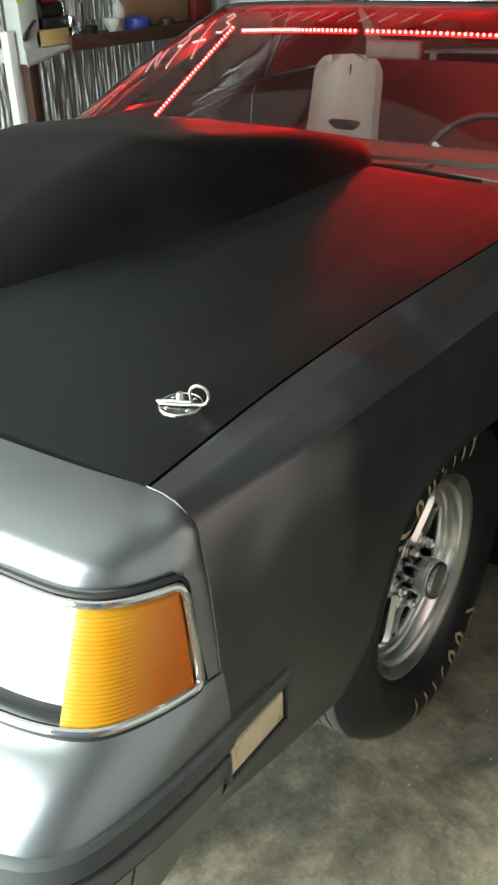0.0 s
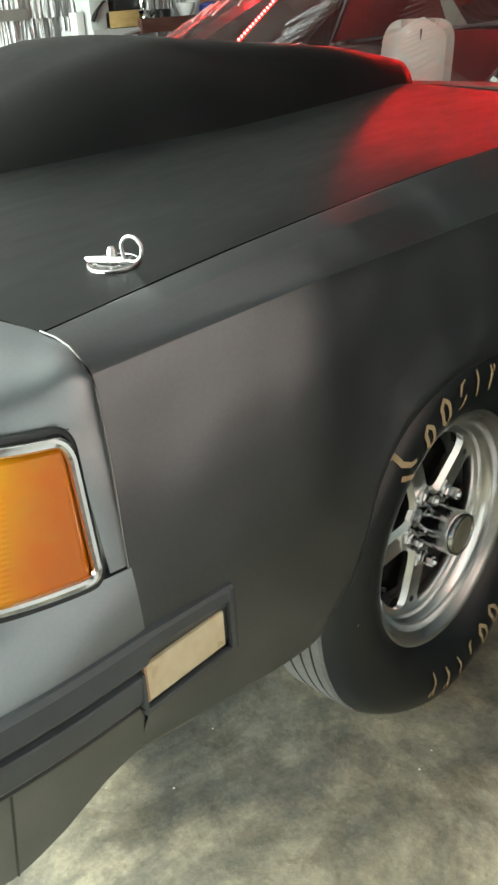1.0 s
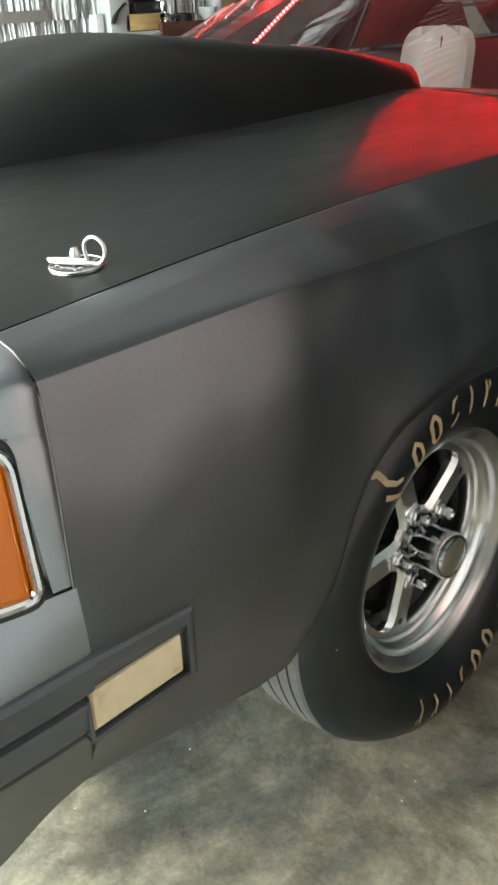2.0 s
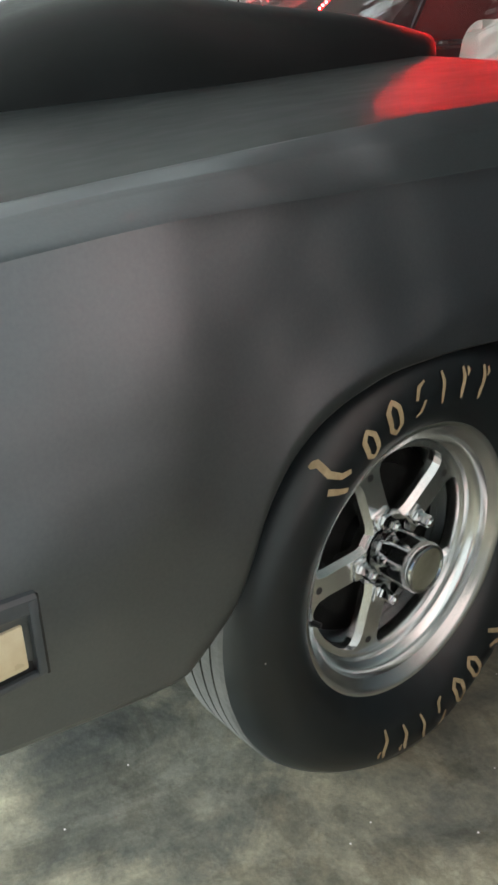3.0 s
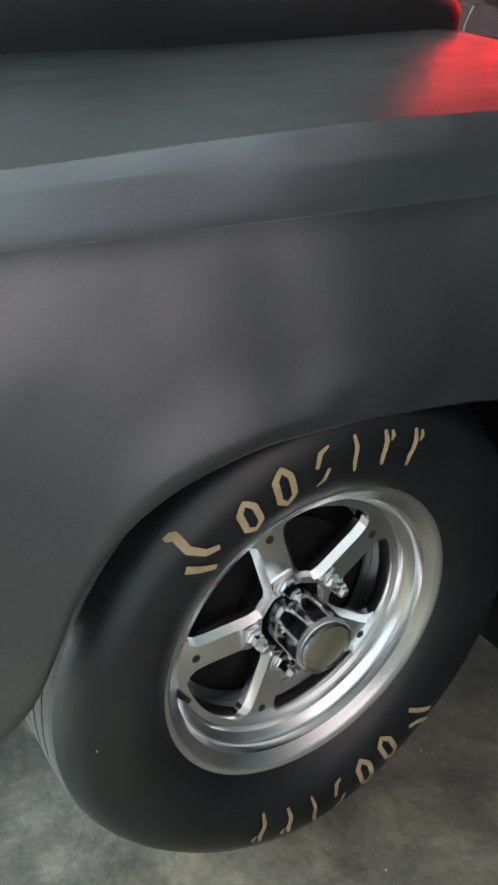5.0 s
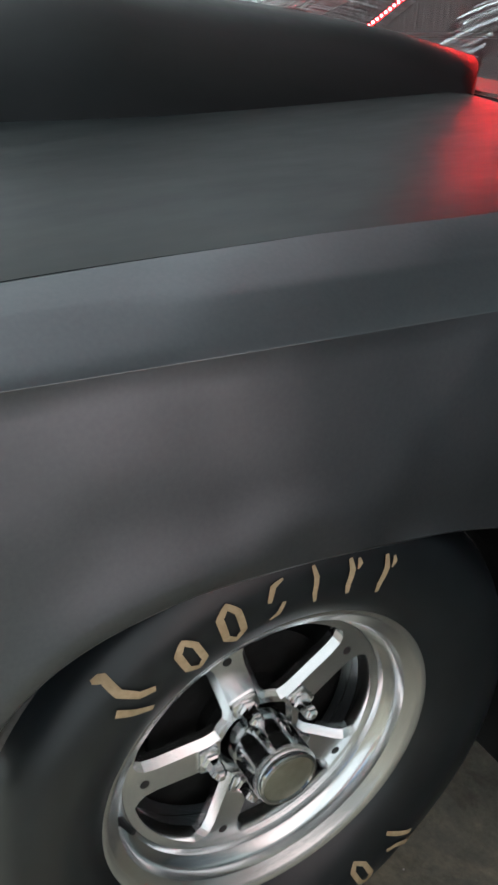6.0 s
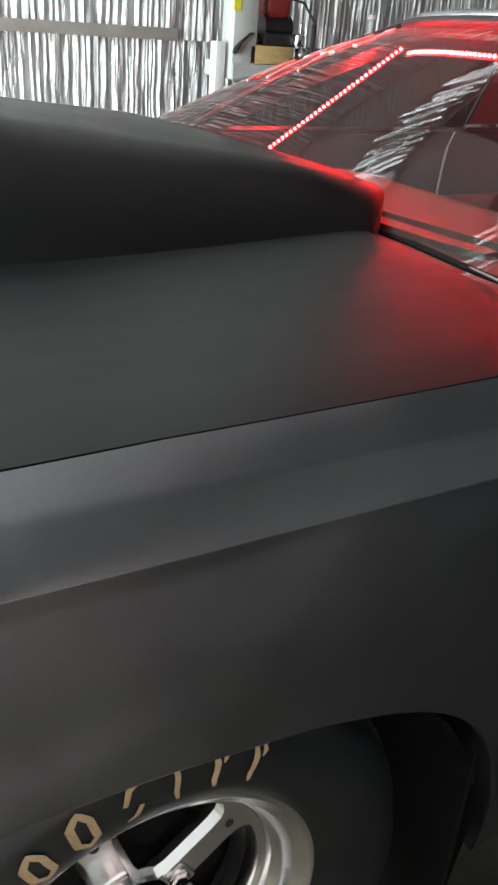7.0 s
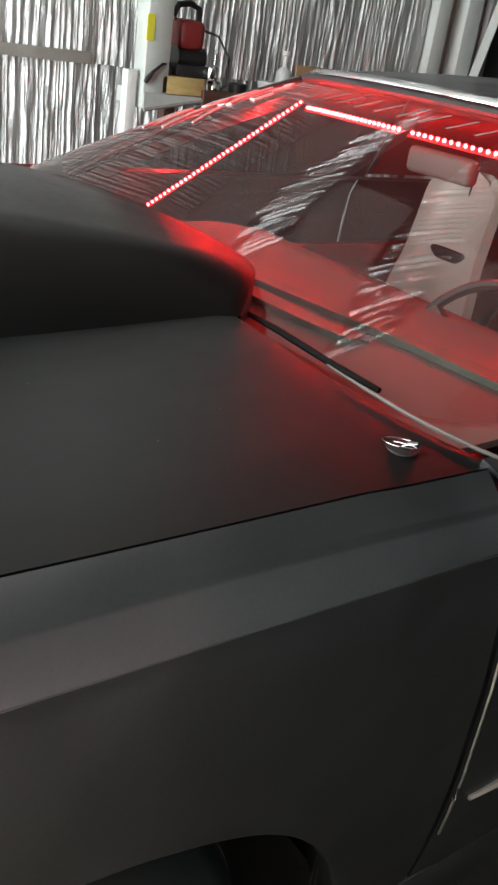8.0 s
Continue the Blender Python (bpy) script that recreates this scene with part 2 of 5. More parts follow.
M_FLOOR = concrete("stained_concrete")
M_FOIL = foil("foil_bubble_insulation", rough=0.58, tone=0.64, crease=0.75)
M_STRIPFOIL = foil("smooth_ceiling_foil", (4, 4, 4), 0.28, 0.4, 0.15)
M_DARKWALL = surface("dark_boarded_wall", (0.04, 0.046, 0.05), (0.07, 0.08, 0.088), 0.8, 0.0, 2.0, 40, 0.02)
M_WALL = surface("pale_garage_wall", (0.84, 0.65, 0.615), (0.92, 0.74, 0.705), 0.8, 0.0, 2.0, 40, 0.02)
M_CEIL = surface("pale_ceiling_boards", (0.4, 0.41, 0.4), (0.5, 0.51, 0.5), 0.7, 0.0, 3, 40, 0.02, stretch=(8, 1, 8))
M_WHITE = surface("white_enamelled_steel", (0.66, 0.68, 0.67), (0.78, 0.8, 0.79), 0.4, 0.0, 5, 60, 0.004)
M_ENAMEL = surface("dull_enamelled_steel", (0.42, 0.455, 0.44), (0.52, 0.555, 0.54), 0.4, 0.0, 5, 60, 0.004)
M_PINE = surface("pine_offcut", (0.48, 0.34, 0.13), (0.68, 0.52, 0.24), 0.6, 0.0, 10, 60, 0.02, stretch=(6, 1, 6))
M_BENCH = surface("dark_red_stained_wood", (0.05, 0.02, 0.015), (0.09, 0.04, 0.03), 0.5, 0.0, 6, 50, 0.02, stretch=(6, 1, 6))
M_RED = surface("red_tool_plastic", (0.2, 0.022, 0.022), (0.28, 0.035, 0.032), 0.4, 0.0, 6, 60, 0.004)
M_BLACK = surface("black_plastic", (0.012, 0.012, 0.013), (0.025, 0.025, 0.026), 0.45, 0.0, 8, 90, 0.008)
M_BLUE = surface("blue_plastic", (0.03, 0.05, 0.3), (0.05, 0.08, 0.4), 0.4, 0.0, 8, 60, 0.004)
M_CARD = surface("brown_cardboard", (0.42, 0.25, 0.14), (0.54, 0.34, 0.2), 0.8, 0.0, 4, 60, 0.008)
M_EDGE = surface("chipped_pale_edge", (0.3, 0.3, 0.29), (0.45, 0.44, 0.42), 0.5, 0.0, 40, 200, 0.01)
M_TAPE = surface("dull_foil_tape", (0.4, 0.38, 0.35), (0.5, 0.48, 0.45), 0.45, 0.3, 12, 90, 0.006, 0.1)
M_PANEL = surface("grey_brown_door_panel", (0.14, 0.13, 0.115), (0.2, 0.185, 0.165), 0.6, 0.0, 3, 60, 0.01)
# stepped wall tones: shade put into colour for the fender's reflection
M_DULL = surface("dusty_grey_boarding", (0.27, 0.235, 0.22), (0.36, 0.315, 0.295), 0.7, 0.0, 3, 60, 0.01)
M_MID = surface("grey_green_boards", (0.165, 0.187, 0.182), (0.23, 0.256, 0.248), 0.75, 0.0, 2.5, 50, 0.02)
M_DIMMED = surface("faded_wall_paint", (0.54, 0.43, 0.405), (0.63, 0.51, 0.48), 0.8, 0.0, 2.0, 40, 0.02)
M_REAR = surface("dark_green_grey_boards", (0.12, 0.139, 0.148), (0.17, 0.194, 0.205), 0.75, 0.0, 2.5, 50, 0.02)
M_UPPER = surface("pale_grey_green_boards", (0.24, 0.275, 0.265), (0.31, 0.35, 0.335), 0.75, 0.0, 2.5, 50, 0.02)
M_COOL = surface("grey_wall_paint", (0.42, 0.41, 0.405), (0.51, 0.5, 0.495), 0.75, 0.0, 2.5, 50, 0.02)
M_YELLOW = plain("yellow_sticker", (0.75, 0.7, 0.05), 0.5)
M_COWL = surface("weathered_grey_trim", (0.11, 0.107, 0.1), (0.17, 0.163, 0.15), 0.5, 0.0, 20, 120, 0.004)
M_VENT = surface("grey_green_vent", (0.05, 0.08, 0.06), (0.075, 0.11, 0.085), 0.5, 0.0, 12, 120, 0.004)
M_STRIP = surface("blue_grey_moulding", (0.062, 0.071, 0.08), (0.085, 0.096, 0.106), 0.36, 0.0, 8, 90, 0.002)
M_PLATE = surface("tarnished_chrome", (0.18, 0.18, 0.18), (0.28, 0.28, 0.28), 0.2, 1.0, 40, 200, 0.002, 0.06)


# ---- building helpers ----
def part(name, bm, material, parent=None, label="", angle=35.0, smooth=True, at=None):
    """Links a bmesh as one mesh object under a thing or a part."""
    me = bpy.data.meshes.new(name)
    bmesh.ops.recalc_face_normals(bm, faces=bm.faces)
    bm.to_mesh(me)
    bm.free()
    if smooth:
        me.polygons.foreach_set("use_smooth", [True] * len(me.polygons))
        me.set_sharp_from_angle(angle=radians(angle))
    me.materials.append(material)
    ob = new(name, me)
    if at is not None:
        ob.matrix_basis = at
    if parent:
        ob.parent = parent
    if label:
        ob["label"] = label
    return ob


def thing(name, label, category, group="", at=None, kind=""):
    ob = new(name)
    ob.empty_display_size = 0.1
    if at is not None:
        ob.matrix_basis = at
    return tagged(ob, label, category, group, kind)


def sheet(rows, thick=0.0, bm=None, close=False):
    """A skin through rows of points; thick: a second skin that far inside along the normals, closed at the rim."""
    bm = bm or bmesh.new()
    vs = [[bm.verts.new(p) for p in row] for row in rows]
    faces = []
    for a, b in zip(vs, vs[1:] + (vs[:1] if close else [])):
        for i in range(len(a) - 1):
            faces.append(bm.faces.new((a[i], a[i + 1], b[i + 1], b[i])))
    if thick:
        bmesh.ops.recalc_face_normals(bm, faces=bm.faces)
        bmesh.ops.solidify(bm, geom=faces, thickness=thick)
    return bm


def box(sx, sy, sz, bevel=0.004, at=(0, 0, 0), segments=2, bm=None):
    own = bmesh.new()
    bmesh.ops.create_cube(own, size=1, matrix=Matrix.Diagonal((sx, sy, sz, 1)))
    if bevel:
        bmesh.ops.bevel(own, geom=own.edges[:], offset=bevel, segments=segments, affect="EDGES", profile=0.5)
    bmesh.ops.translate(own, verts=own.verts, vec=at)
    return join(bm, own) if bm else own


def join(bm, other, m=None):
    me = bpy.data.meshes.new("tmp")
    if m is not None:
        bmesh.ops.transform(other, matrix=m, verts=other.verts)
    other.to_mesh(me)
    other.free()
    bm.from_mesh(me)
    bpy.data.meshes.remove(me)
    return bm


def lathe(profile, steps=64, axis="x", bm=None):
    """Turns (radius, along) points round the x axis (or z)."""
    rows = []
    for k in range(steps):
        a = 2 * math.pi * k / steps
        c, s = math.cos(a), math.sin(a)
        rows.append([(h, r * c, r * s) if axis == "x" else (r * c, r * s, h) for r, h in profile])
    bm = sheet(rows, 0, bm, close=True)
    bmesh.ops.remove_doubles(bm, verts=bm.verts, dist=1e-5)
    return bm


def tube(points, radius, sides=8, closed=False, bm=None, cap=True, up=(0, 0, 1)):
    pts = [Vector(p) for p in points]
    rows, n = [], len(pts)
    up = Vector(up)
    for i, p in enumerate(pts):
        d = (pts[(i + 1) % n] - pts[i - 1]) if closed else (pts[min(i + 1, n - 1)] - pts[max(i - 1, 0)])
        d.normalize()
        side = d.cross(up)
        if side.length < 0.05:
            side = d.cross(Vector((1, 0, 0)))
        side.normalize()
        top = side.cross(d)
        r = radius[i] if isinstance(radius, (list, tuple)) else radius
        rows.append([p + r * (math.cos(2 * math.pi * k / sides) * side + math.sin(2 * math.pi * k / sides) * top) for k in range(sides)])
    bm = bm or bmesh.new()
    vs = [[bm.verts.new(p) for p in row] for row in rows]
    for a, b in zip(vs, vs[1:] + (vs[:1] if closed else [])):
        for i in range(sides):
            bm.faces.new((a[i], a[(i + 1) % sides], b[(i + 1) % sides], b[i]))
    if cap and not closed:
        bm.faces.new(vs[0][::-1])
        bm.faces.new(vs[-1])
    return bm


def lerp(table, t):
    """Smooth curve through (t, value) pairs (monotone cubic between them)."""
    xs, ys = [p[0] for p in table], [p[1] for p in table]
    if t <= xs[0]:
        return ys[0]
    if t >= xs[-1]:
        return ys[-1]
    k = max(i for i in range(len(xs) - 1) if xs[i] <= t)
    d = [(ys[i + 1] - ys[i]) / (xs[i + 1] - xs[i]) for i in range(len(xs) - 1)]

    def slope(i):
        if i == 0:
            return d[0]
        if i == len(xs) - 1:
            return d[-1]
        return 0.0 if d[i - 1] * d[i] <= 0 else 2 * d[i - 1] * d[i] / (d[i - 1] + d[i])

    h = xs[k + 1] - xs[k]
    s = (t - xs[k]) / h
    return (ys[k] * (1 + 2 * s) * (1 - s) ** 2 + ys[k + 1] * s * s * (3 - 2 * s) + h * slope(k) * s * (1 - s) ** 2 - h * slope(k + 1) * s * s * (1 - s))


def span(a, b, n):
    return [a + (b - a) * i / (n - 1) for i in range(n)]


# ---- the garage ----
X_WEST, X_EAST, Y_SOUTH, Y_NORTH, CEIL = -2.6, 2.1, -2.05, 4.4, 2.7
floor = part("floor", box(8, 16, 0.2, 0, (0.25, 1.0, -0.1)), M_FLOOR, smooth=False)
tagged(floor, "stained grey-brown bare concrete garage floor with worn patches", "floor", kind="structure")
for x, y in ((0.866, 0.221), (0.934, -0.164), (1.043, -0.067), (0.617, -0.358), (0.989, 0.045), (0.572, -0.56), (0.658, -0.49), (0.94, -0.21)):
    chip = bmesh.new()
    bmesh.ops.create_cone(chip, cap_ends=True, segments=6, radius1=0.0017, radius2=0.0008, depth=0.0015)
    part("paint_chip", chip, M_WRITING, floor, at=pose(x, y, 0.0007, 0, 0, 300 * x))


def ceiling_boards(name, x0, x1, y0, y1, mat, label):
    ob = part(name, box(x1 - x0, y1 - y0, 0.1, 0, ((x0 + x1) / 2, (y0 + y1) / 2, CEIL + 0.05)), mat, smooth=False)
    tagged(ob, label, "ceiling", kind="structure")


ceiling_boards("ceiling", X_WEST - 0.2, 0.8, Y_SOUTH - 0.2, 1.72, M_CEIL, "pale painted board garage ceiling")
ceiling_boards("ceiling_west", X_WEST - 0.2, -1.62, 1.72, Y_NORTH + 0.2, M_CEIL, "grey painted boards of the garage ceiling")
# unseen rear and east parts, given darker tones to dim what the car reflects
ceiling_boards("ceiling_rear", -1.62, 0.8, 1.72, Y_NORTH + 0.2, M_DARKWALL, "unseen rear ceiling part, toned dark for the windshield's reflection")
ceiling_boards("ceiling_east", 0.8, X_EAST + 0.2, Y_SOUTH - 0.2, Y_NORTH + 0.2, M_MID, "unseen east ceiling part, toned grey-green for the fender's reflection")


def foil_wall(name, y0, y1, z0, z1, x, seed, depth=0.0065, step=0.0095):
    """Hanging foil blanket: vertical pleats of uneven width, with sharp creases."""
    rnd = random.Random(seed)
    cols, y, side = [], y0, 1
    while y < y1:
        cols.append((y, x + depth * rnd.uniform(0.15, 1.0) * side))
        y += rnd.uniform(0.6, 2.6) * step
        side = -side if rnd.random() < 0.75 else side
    rows = []
    for z in span(z0, z1, 64):
        rows.append([(cx + 0.006 * noise.noise((cy * 9, z * 4, seed)) + 0.007 * noise.noise((cy * 45, z * 7, seed + 2)), cy + 0.008 * noise.noise((cy * 3, z * 2.2, seed + 5)) + 0.004 * noise.noise((cy * 30, z * 9, seed + 6)), z) for cy, cx in cols])
    return sheet(rows)


def ceiling_foil(x, seed):
    """A strip of foil along the ceiling, gathered into short cross pleats: steep towards the door, slack behind."""
    rnd = random.Random(seed)
    rows, y = [], 1.05
    while y < 3.9:
        deep = 0.02 * rnd.uniform(0.35, 1.0)
        a, b = rnd.uniform(-0.15, 0.02), rnd.uniform(0.0, 0.15)
        slack = rnd.uniform(0.016, 0.036)
        for dy, drop in ((0.0, 0.0), (0.011, -deep), (0.011 + slack * 0.5, -deep * 0.35)):
            rows.append([(x + dx, y + dy + 0.85 * dx + 0.006 * noise.noise((y * 3, dx * 9, seed)), CEIL - 0.03 + drop * min(1, max(0, (dx - a + 0.1) / 0.05)) * min(1, max(0, (b + 0.1 - dx) / 0.05)) + 0.003 * noise.noise((y * 30, dx * 25, seed + 8))) for dx in span(-0.17, 0.17, 17)])
        y += 0.011 + slack
    return sheet(rows)


for n_strip, x in enumerate((-1.8, -0.85)):
    strip = part("foil_strip", ceiling_foil(x, n_strip + 11), M_STRIPFOIL, angle=10)
    tagged(strip, "crinkled silver foil strip gathered along the ceiling", "insulation", "ceiling foil strips")
wall_w = part("wall_west", box(0.15, Y_NORTH - Y_SOUTH, CEIL, 0, (X_WEST - 0.11, (Y_NORTH + Y_SOUTH) / 2, CEIL / 2)), M_WALL, smooth=False)
tagged(wall_w, "garage side wall behind foil insulation", "wall", kind="structure")
# unseen east wall in toned strips, added to grade the fender's reflection
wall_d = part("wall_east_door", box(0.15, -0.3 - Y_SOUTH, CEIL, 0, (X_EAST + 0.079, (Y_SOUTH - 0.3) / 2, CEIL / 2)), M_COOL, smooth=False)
tagged(wall_d, "unseen side wall beside the big door, toned grey for reflections", "wall", kind="structure")
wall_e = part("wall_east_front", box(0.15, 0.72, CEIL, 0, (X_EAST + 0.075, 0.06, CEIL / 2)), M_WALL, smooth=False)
tagged(wall_e, "unseen garage side wall, toned pale and warm for reflections", "wall", kind="structure")
dado = part("wall_base_board", box(0.01, 1.0, 0.3, 0.002, (X_EAST - 0.005, 0.12, 0.15)), M_PANEL, smooth=False)
tagged(dado, "unseen grey-brown strip along the wall foot, added to darken reflections", "wall boarding", kind="structure")
wall_f = part("wall_east_faded", box(0.15, 0.2, CEIL, 0, (X_EAST + 0.076, 0.52, CEIL / 2)), M_DIMMED, smooth=False)
tagged(wall_f, "unseen side wall strip, dimmed one step for the reflection", "wall", kind="structure")
wall_b = part("wall_east_board", box(0.15, 0.2, CEIL, 0, (X_EAST + 0.077, 0.72, CEIL / 2)), M_DULL, smooth=False)
tagged(wall_b, "unseen pinkish-grey side wall strip, toned duller for the reflection", "wall", kind="structure")
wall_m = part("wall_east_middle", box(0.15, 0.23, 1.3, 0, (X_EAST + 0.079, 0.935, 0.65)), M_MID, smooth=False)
tagged(wall_m, "unseen grey-green side wall strip, toned darker for the reflection", "wall", kind="structure")
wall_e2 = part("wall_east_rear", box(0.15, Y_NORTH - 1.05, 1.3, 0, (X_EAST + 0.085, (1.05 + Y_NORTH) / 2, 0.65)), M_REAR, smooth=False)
tagged(wall_e2, "unseen lower rear side wall, toned dark for the reflection", "wall", kind="structure")
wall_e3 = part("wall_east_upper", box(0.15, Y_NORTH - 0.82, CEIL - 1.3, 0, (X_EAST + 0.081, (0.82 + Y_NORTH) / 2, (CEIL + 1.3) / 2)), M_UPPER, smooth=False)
tagged(wall_e3, "unseen upper side wall, toned grey-green for the reflection", "wall", kind="structure")
wall_n = part("wall_north", box(X_EAST - X_WEST + 0.4, 0.15, CEIL, 0, ((X_WEST + X_EAST) / 2, Y_NORTH + 0.075, CEIL / 2)), M_DARKWALL, smooth=False)
tagged(wall_n, "dark end wall of the garage", "wall", kind="structure")
# end wall with the open door in front of the car
bm = box(0.5, 0.15, CEIL, 0, (X_WEST + 0.1, Y_SOUTH - 0.075, CEIL / 2))
box(0.5, 0.15, CEIL, 0, (X_EAST - 0.2, Y_SOUTH - 0.075, CEIL / 2), bm=bm)
box(4.6, 0.15, 0.25, 0, (0.1, Y_SOUTH - 0.075, CEIL - 0.125), bm=bm)
wall_s = part("wall_south", bm, M_WALL, smooth=False)
tagged(wall_s, "garage front wall with the big door opening", "wall", kind="structure")
foil_low = part("foil_blanket", foil_wall("foil", -1.5, 3.78, 0.02, 1.10, X_WEST, 3), M_FOIL, angle=10)
tagged(foil_low, "crinkled silver foil bubble insulation hung on the side wall", "insulation", "foil blankets")
foil_high = part("foil_blanket", foil_wall("foil", -1.5, 3.78, 1.06, 2.68, X_WEST + 0.035, 8), M_FOIL, angle=10)
tagged(foil_high, "crinkled silver foil bubble insulation, upper overlapping sheet", "insulation", "foil blankets")


# ---- the car ----
car = thing("car", "charcoal drag coupe with flat black scooped hood and red-lit windshield", "car")
HUB = 0.316


def hood_z(x, y):
    drop = 0.018 * min(1, max(0, y / 0.45)) * min(1, abs(x) / 0.83) ** 3
    drop += 0.012 * min(1, max(0, (y - 0.4) / 0.2)) * min(1, abs(x) / 0.83) ** 3
    return 0.868 + 0.06 * (y + 0.69) + 0.014 * (1 - min(1, (x / 0.83) ** 2)) - drop


def seam_x(y):
    return lerp([(-0.69, 0.806), (-0.45, 0.8), (-0.2, 0.808), (0.0, 0.824), (0.25, 0.835), (0.6, 0.846)], y)


def arch_z(y):
    return lerp([(-0.69, 0.432), (-0.6, 0.415), (-0.5, 0.405), (-0.45, 0.401), (-0.432, 0.404), (-0.416, 0.418), (-0.4, 0.433), (-0.372, 0.462), (-0.352, 0.505), (-0.328, 0.56), (-0.288, 0.61), (-0.246, 0.637), (-0.2, 0.652), (-0.13, 0.662),
                 (-0.05, 0.66), (0.04, 0.652), (0.12, 0.643), (0.18, 0.63), (0.25, 0.608), (0.31, 0.575), (0.36, 0.525), (0.4, 0.45), (0.425, 0.37), (0.44, 0.26)], y)


def side_x(y, z):
    """Half width of the body side, below its crease."""
    front = lerp([(0.2, 0.86), (0.375, 0.886), (0.41, 0.896), (0.44, 0.9), (0.47, 0.909), (0.5, 0.919), (0.56, 0.921), (0.656, 0.91), (0.75, 0.897), (0.84, 0.878)], z)
    mid = lerp([(0.2, 0.88), (0.42, 0.918), (0.55, 0.926), (0.65, 0.926), (0.75, 0.9205), (0.82, 0.914), (0.858, 0.91)], z)
    s = min(1, max(0, (y + 0.69) / 0.3))
    s = s * s * (3 - 2 * s)
    return front + (mid - front) * s


def dent(y, z):
    """Shallow dents above the wheel arch."""
    a = ((y + 0.045) / 0.03) ** 2 + ((z - 0.672) / 0.02) ** 2
    b = ((y + 0.1) / 0.05) ** 2 + ((z - 0.72) / 0.035) ** 2
    wave = 0.0009 * noise.noise((y * 4.5, z * 5.5, 2.0)) + 0.0004 * noise.noise((y * 13, z * 12, 7.0))
    # the skin swells out towards the front of the arch
    r = math.hypot(y + 0.02, z - 0.3) - 0.39
    wave += 0.006 * math.exp(-(max(0, r) / 0.055) ** 2) * min(1, max(0, (0.1 - y) / 0.25))
    return -0.0034 * math.exp(-a) - 0.002 * math.exp(-b) - 0.0022 * math.exp(-((y - 0.03 + 0.4 * (z - 0.7)) / 0.035) ** 2 - ((z - 0.69) / 0.05) ** 2) + wave


CREASE_Z = [(-0.4, 0.862), (-0.1, 0.856), (0.2, 0.852), (0.5, 0.849)]
BAND_OUT = [(-0.4, 0.057), (0.0, 0.048), (0.3, 0.04)]
BAND_Z = [(-0.4, 0.882), (-0.2, 0.887), (0.0, 0.891), (0.2, 0.892), (0.4, 0.89), (0.535, 0.887)]


def fender_rows(sign=1):
    rows = []
    for y in [*span(-0.688, -0.45, 12), *span(-0.44, -0.22, 24), *span(-0.2, 0.2, 22), *span(0.22, 0.45, 26), *span(0.46, 0.574, 6)]:
        f = min(1, max(0, (y + 0.69) / 0.3))
        f = f * f * (3 - 2 * f)
        xs, zs = seam_x(y), hood_z(1, y)
        zb = arch_z(y)
        yd = lambda z: y + (1 - f) * lerp([(0.4, -0.024), (0.656, -0.0155), (0.8, -0.004), (0.85, 0.0)], z)  # noqa: E731
        zc, zt = lerp(CREASE_Z, y), lerp(BAND_Z, y)
        crease = (0.874 + (0.912 - 0.874) * f, 0.842 + (zc - 0.842) * f)
        band = (0.845 + (xs + lerp(BAND_OUT, y) - 0.845) * f, 0.863 + (zt - 0.863) * f)
        row = [(xs + 0.003, y, zs - 0.02), (xs + 0.003, y, zs - 0.002), (xs + 0.006, y, zs + 0.0005)]
        top, low = Vector((xs + 0.006, zs + 0.0005)), Vector((band[0] - 0.003, band[1] + 0.0009))
        row += [((p := top.lerp(low, k)).x, y, p.y + 0.0035 * k * (1 - k)) for k in (0.08, 0.35, 0.65, 0.92, 1.0)]
        top, low = Vector((band[0] + 0.003, band[1] - 0.002)), Vector((crease[0] - 0.0015, crease[1] + 0.0022))
        row += [((p := top.lerp(low, k)).x + 0.002 * k * (1 - k), y + (yd(crease[1]) - y) * k, p.y + 0.002 * k * (1 - k)) for k in (0.0, 0.1, 0.4, 0.7, 0.92)]
        row.append((crease[0], yd(crease[1]), crease[1]))
        for z in span(crease[1] - 0.012, zb + 0.012, 20):
            row.append((side_x(y, z) + dent(y, z), yd(z), z))
        xe = side_x(y, zb)
        in_arch = -0.45 < y < 0.442
        # rolled lip: turned under along the sill, folded flat inside the arch
        if in_arch:
            lip = [(0.001, 0.0), (-0.001, -0.003), (-0.005, -0.004), (-0.011, -0.002), (-0.02, 0.002), (-0.03, 0.005)]
        else:
            lip = [(0.0, 0.0), (-0.002, -0.005), (-0.006, -0.01), (-0.012, -0.0125), (-0.02, -0.012), (-0.032, -0.008)]
        row += [(xe + dx, yd(zb), zb + dz) for dx, dz in lip]
        rows.append([(sign * p[0], p[1], p[2]) for p in row])
    rows.insert(0, [(x - sign * 0.005, y + 0.004, z - 0.005) for x, y, z in rows[0]])
    return rows


for sign, word in ((1, "driver"), (-1, "passenger")):
    rows = fender_rows(sign)
    skin = sheet([r[:14] for r in rows])
    sheet([r[13:-5] for r in rows], 0, skin)
    sheet([r[-6:] for r in rows], 0, skin)
    part("fender", skin, M_FENDER, car, "charcoal satin front fender with a sharp upper crease", angle=50)

